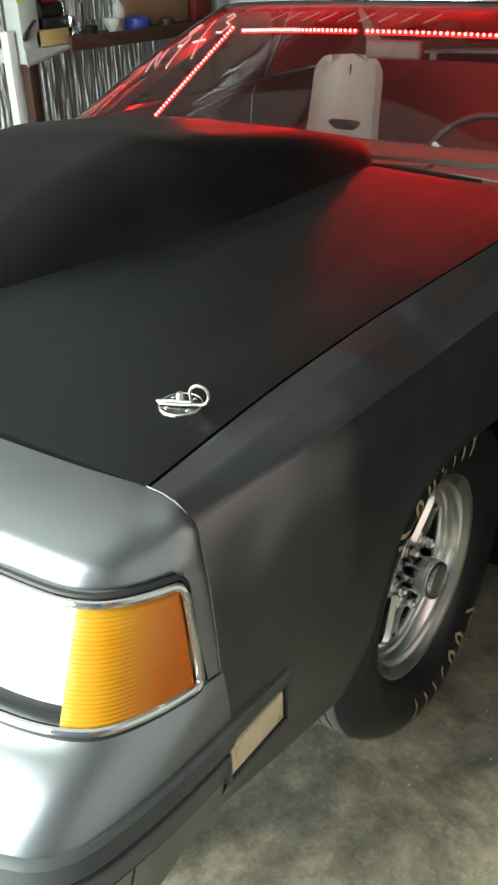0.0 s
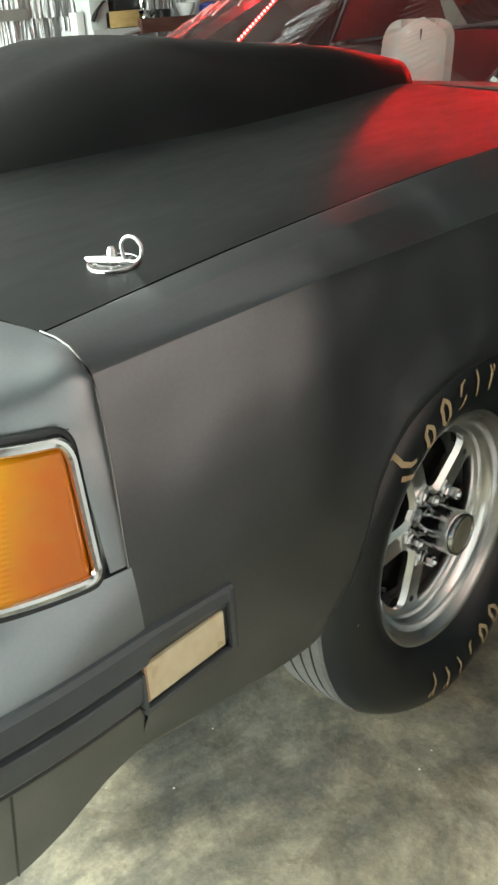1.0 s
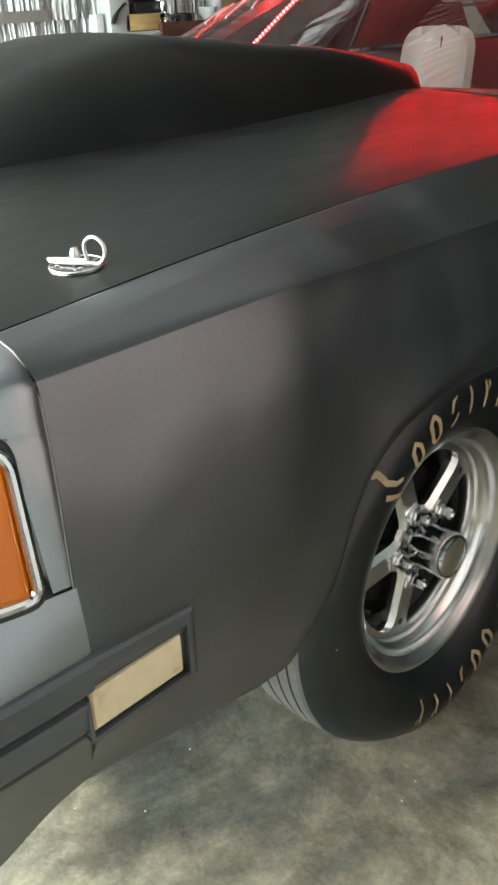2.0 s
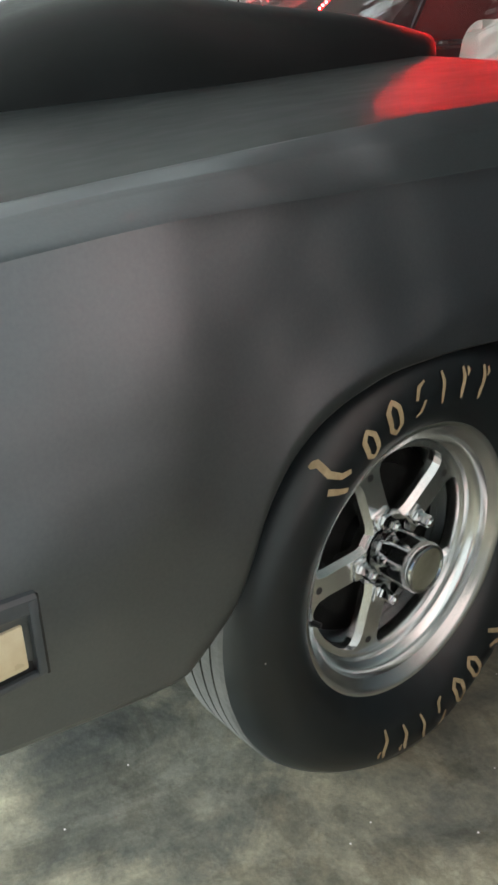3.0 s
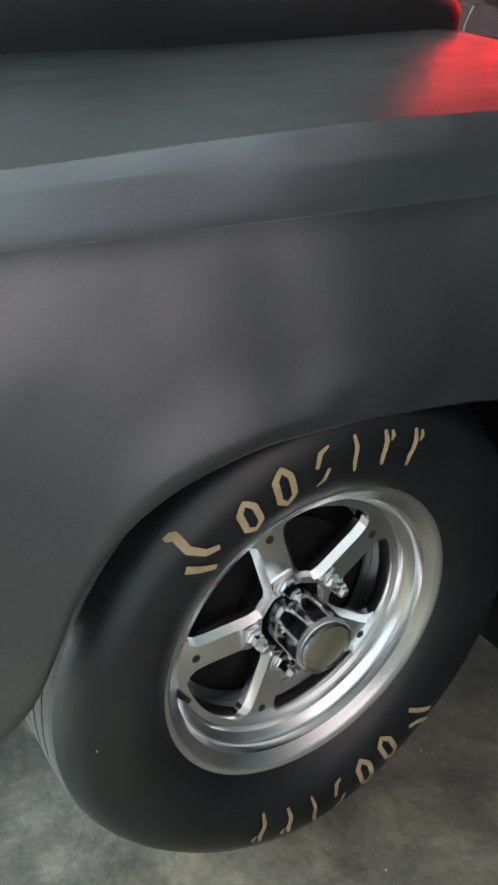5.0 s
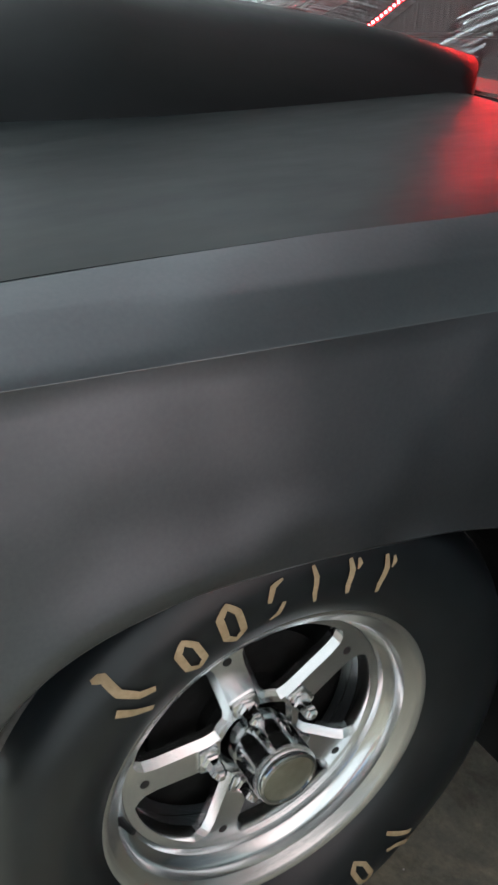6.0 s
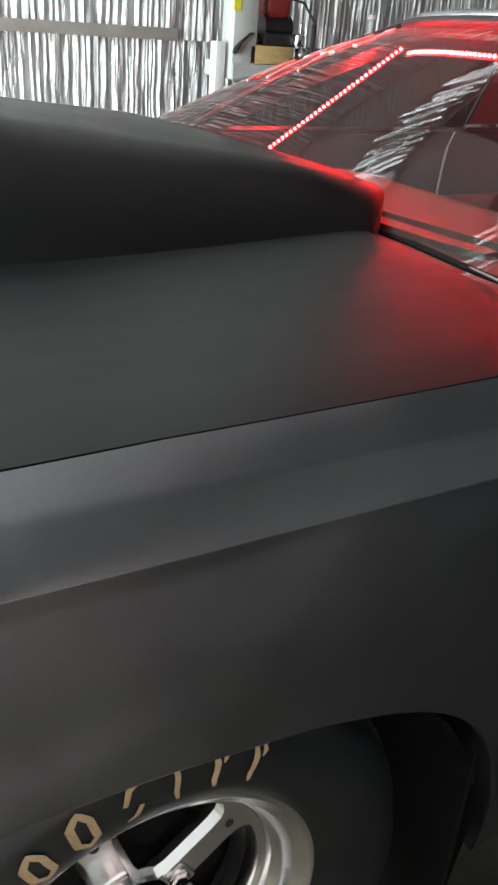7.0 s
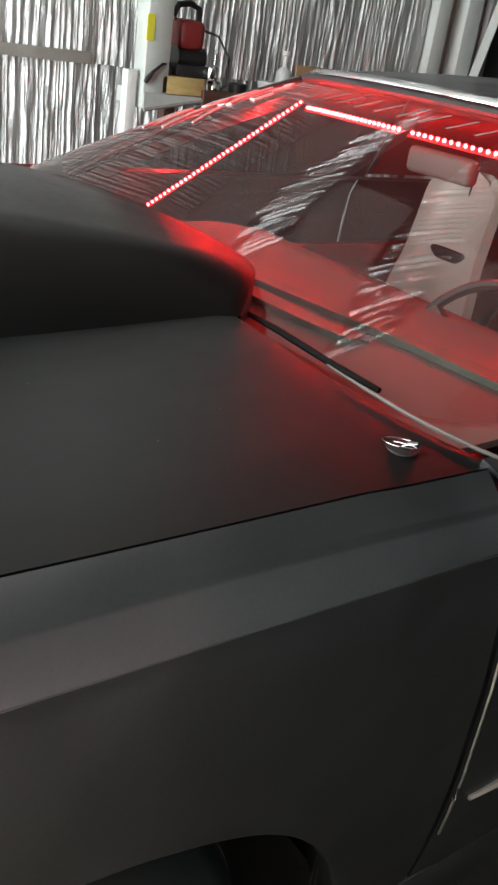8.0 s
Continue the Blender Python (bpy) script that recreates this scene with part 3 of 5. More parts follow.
# rolled-over pressed crease; a bright tube paints in its highlight towards the doors
for sign in (1, -1):
    part("crease_bead", tube([(sign * 0.9118, y, lerp(CREASE_Z, y) + 0.0002) for y in span(-0.385, 0.572, 40)], [0.0002 + 0.0007 * min(1, k / 14) for k in range(40)], 8), M_FENDER, car, "rolled edge of the fender crease")
    line = [(sign * 0.9125, y, lerp(CREASE_Z, y) + 0.0006) for y in span(0.43, 0.57, 12)]
    part("crease_scuff", tube(line, [0.0003 + 0.001 * min(1, k / 8) for k in range(12)], 6), M_PLATE, car, "pale painted-in highlight along the fender crease")

# plans of the nose at three heights, from the side seam round the corner to the middle: u, x, y
KNOTS = (0, 0.12, 0.24, 0.34, 0.42, 0.52, 0.64, 0.8, 1.0)
PLAN_TOP = ((0.903, 0.888, 0.868, 0.84, 0.80, 0.72, 0.6, 0.35, 0), (-0.704, -0.745, -0.785, -0.814, -0.829, -0.837, -0.845, -0.856, -0.862))
PLAN_LOW = ((0.91, 0.902, 0.886, 0.862, 0.825, 0.756, 0.63, 0.36, 0), (-0.703, -0.745, -0.80, -0.846, -0.872, -0.892, -0.905, -0.916, -0.922))
PLAN_BUMPER = ((0.917, 0.914, 0.906, 0.893, 0.866, 0.8, 0.65, 0.37, 0), (-0.703, -0.785, -0.865, -0.925, -0.962, -0.985, -1.0, -1.012, -1.016))


def plan_at(plan, u):
    return Vector((lerp(list(zip(KNOTS, plan[0])), u), lerp(list(zip(KNOTS, plan[1])), u), 0))


def nose_at(u, off=0.0, z=0.74):
    def flat(w):
        if z > 0.66:
            s = min(1, (z - 0.66) / 0.15)
            return plan_at(PLAN_LOW, w).lerp(plan_at(PLAN_TOP, w), s)
        s = min(1, (0.66 - z) / 0.085)
        s = s * (2 - s)
        return plan_at(PLAN_LOW, w).lerp(plan_at(PLAN_BUMPER, w), s)

    p, q, o = flat(u), flat(min(1, u + 0.01)), flat(max(0, u - 0.01))
    d = (q - o).normalized()
    nrm = Vector((-d.y, d.x, 0))
    if nrm.x - nrm.y < 0:
        nrm = -nrm
    return p + nrm * off


def nose_rows(sign):
    rows = []
    for u in [*span(0, 0.3, 16), *span(0.32, 1.0, 22)]:
        tx = lerp([(0, 0.872), (0.05, 0.864), (0.12, 0.84), (0.2, 0.806), (0.3, 0.785), (0.42, 0.74), (0.52, 0.67), (0.64, 0.56), (0.8, 0.33), (1, 0)], u)
        tz = lerp([(0, 0.842), (0.05, 0.853), (0.12, 0.864), (0.2, 0.867), (1, 0.88)], u)
        ty = lerp([(0, -0.6895), (0.2, -0.6895), (0.5, -0.705), (1, -0.73)], u)
        e = nose_at(u, -0.004, 0.82)
        ze = lerp([(0, 0.79), (0.1, 0.80), (0.3, 0.818), (1, 0.822)], u)
        zl = lerp([(0, 0.664), (0.085, 0.664), (0.095, 0.81), (1, 0.814)], u)
        row = [(tx, ty + 0.002, tz - 0.02), (tx, ty, tz)]
        for s in [0.02, *span(0.06, 1, 12)]:
            a = s * math.pi / 2
            row.append((tx + (e.x - tx) * math.sin(a), ty + (e.y - ty) * math.sin(a), ze + (tz - ze) * (math.cos(a) ** 0.9 if s < 1 else 0)))
        for z in span(ze, zl, 6)[1:]:
            d = nose_at(u, 0.0, z)
            row.append((d.x, d.y, z))
        back = nose_at(u, -0.02, zl)
        row.append((back.x, back.y, zl))
        # towards the side seam the panel runs into the fender's front edge
        w = max(0, 1 - u / 0.14) ** 1.5
        for i, (x, y, z) in enumerate(row):
            if i > 1 and z < 0.8418:
                xt, yt = side_x(-0.69, z), -0.6905 + lerp(EDGE_Y, z)
                row[i] = (x + (xt - x) * w, y + (yt - y) * w, z)
        rows.append([(sign * p[0], p[1], p[2]) for p in row])
    return rows


EDGE_Y = [(0.4, -0.024), (0.656, -0.0155), (0.8, -0.004), (0.85, 0.0)]
for sign in (1, -1):
    edge = [(sign * p[0], p[1] - 0.0015, p[2]) for p in [(0.808, -0.689, 0.8695), (0.83, -0.6885, 0.868), (0.848, -0.6885, 0.8635), (0.862, -0.689, 0.855), (0.8725, -0.69, 0.843)]]
    edge += [(sign * (side_x(-0.69, z) + 0.0006), -0.69 + lerp([(0.4, -0.024), (0.656, -0.0155), (0.8, -0.004), (0.85, 0.0)], z), z) for z in span(0.83, 0.61, 12)]
    part("fender_edge", tube(edge, 0.0009, 6), M_EDGE, car, "thin pale edge of the fender seam")

nose_bm = sheet(nose_rows(1))
sheet(nose_rows(-1), 0, nose_bm)
bmesh.ops.remove_doubles(nose_bm, verts=nose_bm.verts, dist=0.0005)
part("header_panel", nose_bm, M_NOSE, car, "silver-grey rounded nose panel over the headlights", angle=40)


def bumper_off(u, z):
    return lerp([(0.4, -0.018), (0.5, -0.004), (0.56, 0.003), (0.66, 0.002)], z)


def ring_rows(us, zs, off, sign):
    rows = []
    for u in us:
        row = []
        for z in zs:
            p = nose_at(u, off(u, z), z)
            row.append((sign * p.x, p.y, z))
        rows.append(row)
    return rows


for sign in (1, -1):
    us = [*span(0, 0.3, 26), *span(0.315, 0.6, 22), *span(0.62, 1.0, 12)]
    rows = ring_rows(us, [0.662, 0.659, 0.65, 0.64, 0.63, 0.62, 0.61, 0.60, 0.59, 0.575], bumper_off, sign)
    for r, u in zip(rows, us):
        p = nose_at(u, -0.03, 0.664)
        r.insert(0, (sign * p.x, p.y, 0.664))
    part("bumper_cover", sheet(rows), M_NOSE, car, "silver-grey moulded bumper cover", angle=40)
    rows = []
    for u in us:
        a, b = nose_at(u, bumper_off(u, 0.503) + 0.002, 0.503), nose_at(u, -0.05, 0.503)
        w = min(1, max(0, (u - 0.16) / 0.16))
        side = Vector((lerp([(-0.87, 0.87), (-0.85, 0.874), (-0.8, 0.884), (-0.75, 0.892), (-0.7, 0.9)], a.y), a.y + 0.004, 0))
        low = side.lerp(b, w)
        low.z = lerp([(-0.87, 0.348), (-0.85, 0.357), (-0.8, 0.39), (-0.75, 0.418), (-0.7, 0.434)], a.y)
        a.z = 0.503
        rows.append([(sign * (q := a.lerp(low, s)).x, q.y, q.z) for s in span(0, 1, 8)])
    seam = min(rows, key=lambda r: abs(r[0][1] + 0.865))
    part("valance_seam", tube([(x + sign * 0.0005, y, z) for x, y, z in seam], 0.0013, 6, up=(0, 1, 0)), M_TRIM, car, "thin dark seam in the valance")
    part("valance", sheet(rows), M_FENDER, car, "charcoal lower front valance", angle=40)
    # dark rub strip with a groove, running back to the marker lamp; past the lamp only its upper face goes on
    prof = [(0.594, -0.006), (0.591, 0.004), (0.586, 0.0085), (0.562, 0.0095), (0.5585, 0.008), (0.5565, 0.002), (0.5505, 0.001), (0.548, 0.0075), (0.545, 0.0095), (0.516, 0.0095), (0.51, 0.006), (0.506, -0.008)]
    lamp_y = -0.716
    strip = bmesh.new()
    rows = [[(sign * (0.9225 + o * 0.6), y, z - 0.009 * (y + 0.703) / 0.118) for z, o in ((0.594, -0.006), (0.591, 0.004), (0.587, 0.0085), (0.574, 0.0085), (0.57, 0.004), (0.562, -0.001))] for y in span(-0.587, -0.703, 8)]
    rows += [[(sign * (q := nose_at(u, bumper_off(u, z) + o, z)).x, q.y, z) for z, o in prof[:6]] for u in us[1:]]
    sheet(rows, 0, strip)
    lower_us = [u for u in us if nose_at(u, 0, 0.53).y < lamp_y]
    sheet([[(sign * (q := nose_at(u, bumper_off(u, z) + o, z)).x, q.y, z) for z, o in prof[5:]] for u in lower_us], 0, strip)
    strip_ob = part("rub_strip", strip, M_STRIP, car, "blue-grey grooved bumper rub strip", angle=25)
    part("groove", tube([(sign * (q := nose_at(u, bumper_off(u, 0.5535) + 0.0012, 0.5535)).x, q.y, 0.5535) for u in lower_us], 0.0026, 6), M_TRIM, strip_ob, "black groove line")
    part("lower_gap", tube([(sign * (q := nose_at(u, bumper_off(u, 0.5) + 0.0005, 0.5)).x, q.y, 0.5035) for u in us], 0.005, 6), M_TRIM, strip_ob, "dark gap")
    part("end_bar", box(0.012, 0.009, 0.078, 0.0025, (sign * 0.9225, -0.5915, 0.5385)), M_STRIP, strip_ob)
    part("end_gap", box(0.006, 0.003, 0.084, 0.001, (sign * 0.9225, -0.5855, 0.538)), M_TRIM, strip_ob, "dark gap")
    part("end_cap", box(0.012, 0.004, 0.046, 0.001, (sign * 0.9225, -0.7185, 0.5285)), M_STRIP, strip_ob)
    part("lower_bar", box(0.01, 0.128, 0.007, 0.002, (sign * 0.9215, -0.656, 0.5005)), M_STRIP, strip_ob)
    # side marker lamp set back in the strip's end
    mk = part("marker_lamp", box(0.01, 0.113, 0.046, 0.0025, (sign * 0.9205, -0.659, 0.5335)), M_MARKER, car, "faded cream side marker lens")
    part("marker_well", box(0.006, 0.122, 0.056, 0.001, (sign * 0.9185, -0.6575, 0.529)), M_TRIM, mk, "dark recess round the lens")
    part("amber_end", box(0.0102, 0.004, 0.043, 0.001, (sign * 0.9206, -0.7138, 0.5345)), M_CARD, mk, "unfaded amber end of the lens")

    # headlight bay: dark bay, chrome bezel, amber corner lens and white headlamp
    bay = part("headlight_bay", sheet(ring_rows(span(0.085, 0.86, 24), [0.815, 0.80, 0.77, 0.74, 0.71, 0.67, 0.66], lambda u, z: -0.022, sign)), M_TRIM, car, "dark headlight bay")

    def bez(u, z, off=0.004):
        p = nose_at(u, off, z)
        return (sign * p.x, p.y, z)

    loop = []
    u0, u1 = 0.095, 0.72
    top, bot = lambda u: lerp([(0, 0.804), (0.3, 0.807), (1, 0.808)], u), lambda u: lerp([(0, 0.668), (0.35, 0.668), (1, 0.67)], u)
    for k in range(7):
        a = math.pi / 2 * k / 6
        loop.append((u0 + 0.03 * (1 - math.cos(a)) * 1.0, top(u0) - 0.02 * (1 - math.sin(a))))
    loop += [(u, top(u)) for u in span(0.13, u1 - 0.01, 34)]
    loop += [(u, bot(u)) for u in span(u1, 0.13, 34)]
    for k in range(1, 5):
        a = math.pi / 2 * k / 4
        loop.append((0.125 - (0.125 - u0) * math.sin(a), bot(u0) + 0.012 * (1 - math.cos(a))))
    bezel = part("headlight_bezel", tube([bez(u, z, 0.004) for u, z in loop], 0.0055, 10, True, up=(0.7 * sign, -0.7, 0)), M_CHROME, bay, "chrome headlight surround")
    part("bezel_gasket", tube([bez(u - (0.009 if i < 7 or i > len(loop) - 6 else 0), z + (0.0085 if z > 0.74 else -0.0085), 0.001) for i, (u, z) in enumerate(loop)], 0.0036, 8, True, up=(0.7 * sign, -0.7, 0)), M_TRIM, bay, "dark gasket round the surround")
    rows = []
    ua, ub = 0.105, 0.4
    for u in span(ua, ub, 36):
        row = []
        n_z = 109
        for i, z in enumerate(span(0.7995, 0.6665, n_z)):
            rib = 0.0009 * math.sin(i * math.pi / 2) * min(1, max(0, (u - 0.25) / 0.05))
            edge = min(1, min(i, n_z - 1 - i) / 4, (u - ua) / 0.012)
            p = nose_at(u + 0.018 * (0.737 - z) / 0.055 * (u - ua) / (ub - ua), -0.003 + 0.006 * edge + rib, z)
            row.append((sign * p.x, p.y, z))
        rows.append(row)
    part("corner_lens", sheet(rows), M_AMBER, bay, "amber ribbed corner lamp lens", angle=60)
    rows = []
    for u in span(0.4, 0.69, 16):
        row = []
        for i, z in enumerate(span(0.797, 0.683, 10)):
            edge = min(1, min(i, 9 - i) / 2, (u - 0.398) / 0.02, (0.692 - u) / 0.02)
            p = nose_at(u + 0.018 * (0.737 - z) / 0.055 * max(0, 1 - (u - 0.4) / 0.1), -0.012 + 0.01 * edge ** 0.5, z)
            row.append((sign * p.x, p.y, z))
        rows.append(row)
    part("headlamp", sheet(rows), M_HEADLAMP, bay, "bright white headlamp lens", angle=60)

grille = part("grille", box(0.86, 0.02, 0.14, 0.004, (0, -0.87, 0.735)), M_TRIM, car, "black grille panel")

# hood
HOOD_REAR = [(0.0, 0.535), (0.45, 0.53), (0.6, 0.532), (0.72, 0.545), (0.87, 0.6)]


def hood_rows():
    rows = []
    for s in span(0, 1, 40):
        row = []
        for k in span(-1, 1, 41):
            y0 = -0.689 - 0.032 * (1 - abs(k))
            y1 = lerp(HOOD_REAR, abs(k) * 0.865)
            y = y0 + (y1 - y0) * s
            x = k * (seam_x(y) - 0.001)
            z = hood_z(x, y) + 0.001
            if s == 0 or s == 1 or abs(k) == 1:
                z -= 0.003
            row.append((x, y, z))
        rows.append(row)
    return rows


hood = part("hood", sheet(hood_rows(), 0.012), M_HOOD, car, "flat black fibreglass hood", angle=40)
SCOOP_W = [(-0.56, 0.174), (-0.39, 0.228), (-0.14, 0.306), (0.09, 0.378), (0.3, 0.4), (0.53, 0.412), (0.7, 0.43)]
SCOOP_H = [(-0.56, 0.0), (-0.42, 0.042), (-0.28, 0.084), (-0.13, 0.129), (0.02, 0.15), (0.15, 0.132), (0.3, 0.106), (0.45, 0.08), (0.56, 0.052), (0.68, 0.022)]


def scoop_rows():
    rows = []
    for s in span(0, 1, 44):
        row = []
        for r in span(-1, 1, 61):
            y1 = 0.686 - 0.15 * abs(r) ** 3
            y = -0.56 + (y1 + 0.56) * s
            w, h = lerp(SCOOP_W, y), lerp(SCOOP_H, y)
            back = min(1, max(0, (y - 0.15) / 0.35))
            t = min(1, max(0, (1 - abs(r)) / (0.6 - 0.26 * back)))
            x = r * w
            f = 1 - (1 - t) ** (2.4 - 0.4 * back)
            q = min(1, t / 0.05)
            f = f * q * q * (3 - 2 * q)
            row.append((x, y, hood_z(x, min(y, 0.56)) - 0.002 + h * f * (1 - 1.7 * x * x / (1 + 20 * x * x))))
        rows.append(row)
    # blunt rear end standing over the cowl
    last = rows[-1]
    rows.append([(x, y + 0.003, z - 0.003) for x, y, z in last])
    rows.append([(x, y + 0.002, min(z - 0.006, 0.926)) for x, y, z in last])
    return rows


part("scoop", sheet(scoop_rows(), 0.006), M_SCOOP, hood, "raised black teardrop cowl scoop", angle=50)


def hood_pin(x, y, turn, lie=False, size=1.0):
    base = pose(x, y, hood_z(x, y) + 0.001, 3.4, 0, turn) @ Matrix.Scale(size, 4)
    plate = part("hood_pin", lathe([(0, 0.003), (0.024, 0.003), (0.0275, 0.0022), (0.029, 0.0)], 40, "z"), M_BLACK if lie else M_PLATE, hood, "black hood pin scuff plate" if lie else "tarnished chrome hood pin scuff plate", at=base)
    part("plate_rim", tube([(0.0275 * math.cos(k * math.pi / 20), 0.0275 * math.sin(k * math.pi / 20), 0.002) for k in range(40)], 0.0011, 6, True), M_TRIM if lie else M_SATIN, plate, "rolled rim")
    if lie:
        # clip swung down flat round the plate, the pin's end tipped over
        part("pin_post", tube([(0.002, 0, 0.004), (0.012, 0.001, 0.012), (0.026, 0.002, 0.016)], [0.006, 0.0055, 0.005], 12), M_PLATE, plate)
        ring = [(0.034 * math.cos(radians(a)) - 0.004, 0.016 * math.sin(radians(a)), 0.009 + 0.004 * math.cos(radians(a))) for a in range(20, 341, 16)]
        part("hairpin_clip", tube(ring + [(0.02, -0.004, 0.014), (-0.016, -0.002, 0.008)], 0.0012, 8), M_PLATE, plate, "dull bent hairpin clip")
        return plate
    part("pin_post", lathe([(0, 0.02), (0.0035, 0.019), (0.0055, 0.014), (0.0055, 0.0)], 16, "z"), M_SATIN, plate)
    wire = [(-0.03, -0.006, 0.007), (-0.01, -0.004, 0.008), (0.012, -0.003, 0.008), (0.016, -0.003, 0.009)]
    for k in range(15):
        a = radians(200 - k * 22)
        wire.append((0.027 + 0.0125 * math.cos(a), -0.003 - 0.002 * k / 14, 0.0195 + 0.0135 * math.sin(a)))
    wire += [(0.01, -0.008, 0.0065), (-0.012, -0.009, 0.006), (-0.026, -0.009, 0.006)]
    part("hairpin_clip", tube(wire, 0.0021, 8, up=(0, 1, 0)), M_SATIN, plate, "bright bent hairpin clip")
    for k in range(4):
        a = radians(45 + 90 * k)
        part("screw", lathe([(0, 0.0045), (0.0022, 0.0042), (0.0032, 0.003), (0.0032, 0.002)], 12, "z"), M_CHROME, plate, at=pose(0.02 * math.cos(a), 0.02 * math.sin(a), 0))
    return plate


for sign in (1, -1):
    hood_pin(sign * 0.73, -0.536, 20 * sign)
    hood_pin(sign * 0.785, 0.505, 20 * sign, True, 0.66)


# windshield and cabin
def shield(u, v, off=0.0):
    b = Vector((0.785 * u, 0.575 + 0.22 * u ** 16, 0.92 - 0.012 * u * u))
    t = Vector((0.69 * u, 1.262 + 0.23 * u * u, 1.233 - 0.025 * u * u))
    p = b.lerp(t, v)
    bow = 0.018 * math.sin(math.pi * v)
    nrm = Vector((0.25 * u, -0.42, 0.87)).normalized()
    return p + nrm * (bow + off)


def shield_rows(u0, u1, v0, v1, n, m, off):
    return [[shield(u, v, off) for u in span(u0, u1, n)] for v in span(v0, v1, m)]


ws = part("windshield", sheet(shield_rows(-1, 1, 0, 1, 33, 13, 0.0)), M_GLASS, car, "tinted windshield glowing red from its edge lights", angle=60)
ws.visible_shadow = False
edge_loop = [shield(u, 1.0, 0.004) for u in span(-1, 1, 41)]
part("roof_moulding", tube([p + Vector((0, 0.012, 0.006)) for p in edge_loop], 0.013, 12), M_CHROME, car, "bright moulding along the windshield's top")
part("glass_gasket", tube([shield(u, 0.972, 0.005) for u in span(-0.985, 0.985, 41)], 0.0095, 8), M_TRIM, car, "black rubber gasket under the moulding")
for sign in (1, -1):
    part("pillar_moulding", tube([shield(sign * 1.012, v, 0.004) for v in span(-0.02, 1.02, 16)], 0.011, 12), M_CHROME, car, "bright pillar moulding")
    part("glass_gasket", tube([shield(sign * 0.985, v, 0.004) for v in span(0.0, 0.97, 16)], 0.007, 8), M_TRIM, car, "black rubber gasket along the pillar")
    rows = []
    for v in span(-0.03, 1.04, 16):
        p, q = shield(sign * 1.0, v, 0.0), shield(sign * 1.0, v, 0.0)
        rows.append([p, p + Vector((sign * 0.03, 0.03, -0.002)), p + Vector((sign * 0.05, 0.07, -0.02)), p + Vector((sign * 0.03, 0.09, -0.04)), p + Vector((-sign * 0.02, 0.05, -0.04)), p + Vector((-sign * 0.02, 0.01, -0.02))])
    part("a_pillar", sheet(rows), M_FENDER, car, "charcoal windshield pillar")

# cowl between hood and glass
rows = []
for x in span(-0.86, 0.86, 41):
    y0 = lerp(HOOD_REAR, abs(x)) - 0.03
    u = x / 0.785
    p = Vector((x, y0 + 0.068, 0.905 - 0.012 * u * u))
    rows.append([(x, y0, hood_z(x, y0) - 0.03), (x, (y0 + p.y) / 2, hood_z(x, y0) - 0.03), p])
part("cowl_panel", sheet(rows), M_DARK, car, "dark cowl panel under the wipers")
for sign in (1, -1):
    part("cowl_moulding", tube([(sign * x, lerp(HOOD_REAR, x) + 0.012, hood_z(x, 0.56) + 0.006) for x in span(0.6, 0.875, 16)], [0.001 + 0.0016 * min(1, k / 5) for k in range(16)], 6), M_COWL, car, "thin bright cowl moulding")
# black bar put in for the shaded gap behind the hood's edge
part("wiper", tube([(0.35, 0.575, 0.937), (0.45, 0.578, 0.936), (0.56, 0.582, 0.93), (0.65, 0.594, 0.924)], [0.003, 0.005, 0.005, 0.004], 6), M_DARK, car, "black cowl bar for parked blade and shaded gap")
part("wiper", tube([(-0.3, 0.575, 0.955), (-0.1, 0.568, 0.958), (0.1, 0.566, 0.96), (0.25, 0.57, 0.96)], [0.006, 0.009, 0.01, 0.008], 6), M_BLACK, car, "black cowl bar for parked blade and shaded gap")

# red light strips stuck inside the glass
led_me = bmesh.new()
bmesh.ops.create_uvsphere(led_me, u_segments=10, v_segments=6, radius=0.0043)
LED_MESH = bpy.data.meshes.new("led")
led_me.to_mesh(LED_MESH)
led_me.free()
LED_MESH.materials.append(M_LED)


def led_strip(points, pitch):
    pts = [Vector(p) for p in points]
    rows = []
    for i, p in enumerate(pts):
        d = (pts[min(i + 1, len(pts) - 1)] - pts[max(i - 1, 0)]).normalized()
        nrm = Vector((0.25 * p.x / 0.785, -0.42, 0.87)).normalized()
        w = d.cross(nrm).normalized() * 0.009
        q = p - nrm * 0.0035
        rows.append([q - w, q + w])
    strip = part("led_strip", sheet(rows, 0.002), M_RIBBON, car, "lit red light strip on the windshield")
    total = sum((b - a).length for a, b in zip(pts, pts[1:]))
    count = int(total / pitch)
    for k in range(count):
        want, run = (k + 0.5) * total / count, 0.0
        for a, b in zip(pts, pts[1:]):
            if run + (b - a).length >= want:
                p = a.lerp(b, (want - run) / (b - a).length)
                break
            run += (b - a).length
        led = new("led", LED_MESH)
        led.location, led.parent = p, strip


for sign in (-1, 1):
    led_strip([(sign * x, 1.2 + 0.6 * x * x, 1.164 - 0.075 * x * x) for x in span(0.012, 0.575, 24)], 0.0165)
for sign in (1, -1):
    led_strip([(sign * (0.774 - 0.149 * s), 1.12 + 0.3 * s, 0.874 + 0.277 * s) for s in span(-0.18, 1, 18)], 0.0135)


def window_bars(u0, v0, du, dv, lean, width, count, mat, label):
    for k in range(count):
        u, v = u0 + du * k / max(1, count - 1), v0 + dv * k / max(1, count - 1)
        rows = []
        for s in span(0, 1, 6):
            uu, vv = u + lean * s, v + width[1] * s
            rows.append([shield(uu, vv, 0.003), shield(uu + width[0], vv, 0.003)])
        part("bar", sheet(rows), mat, ws, label)


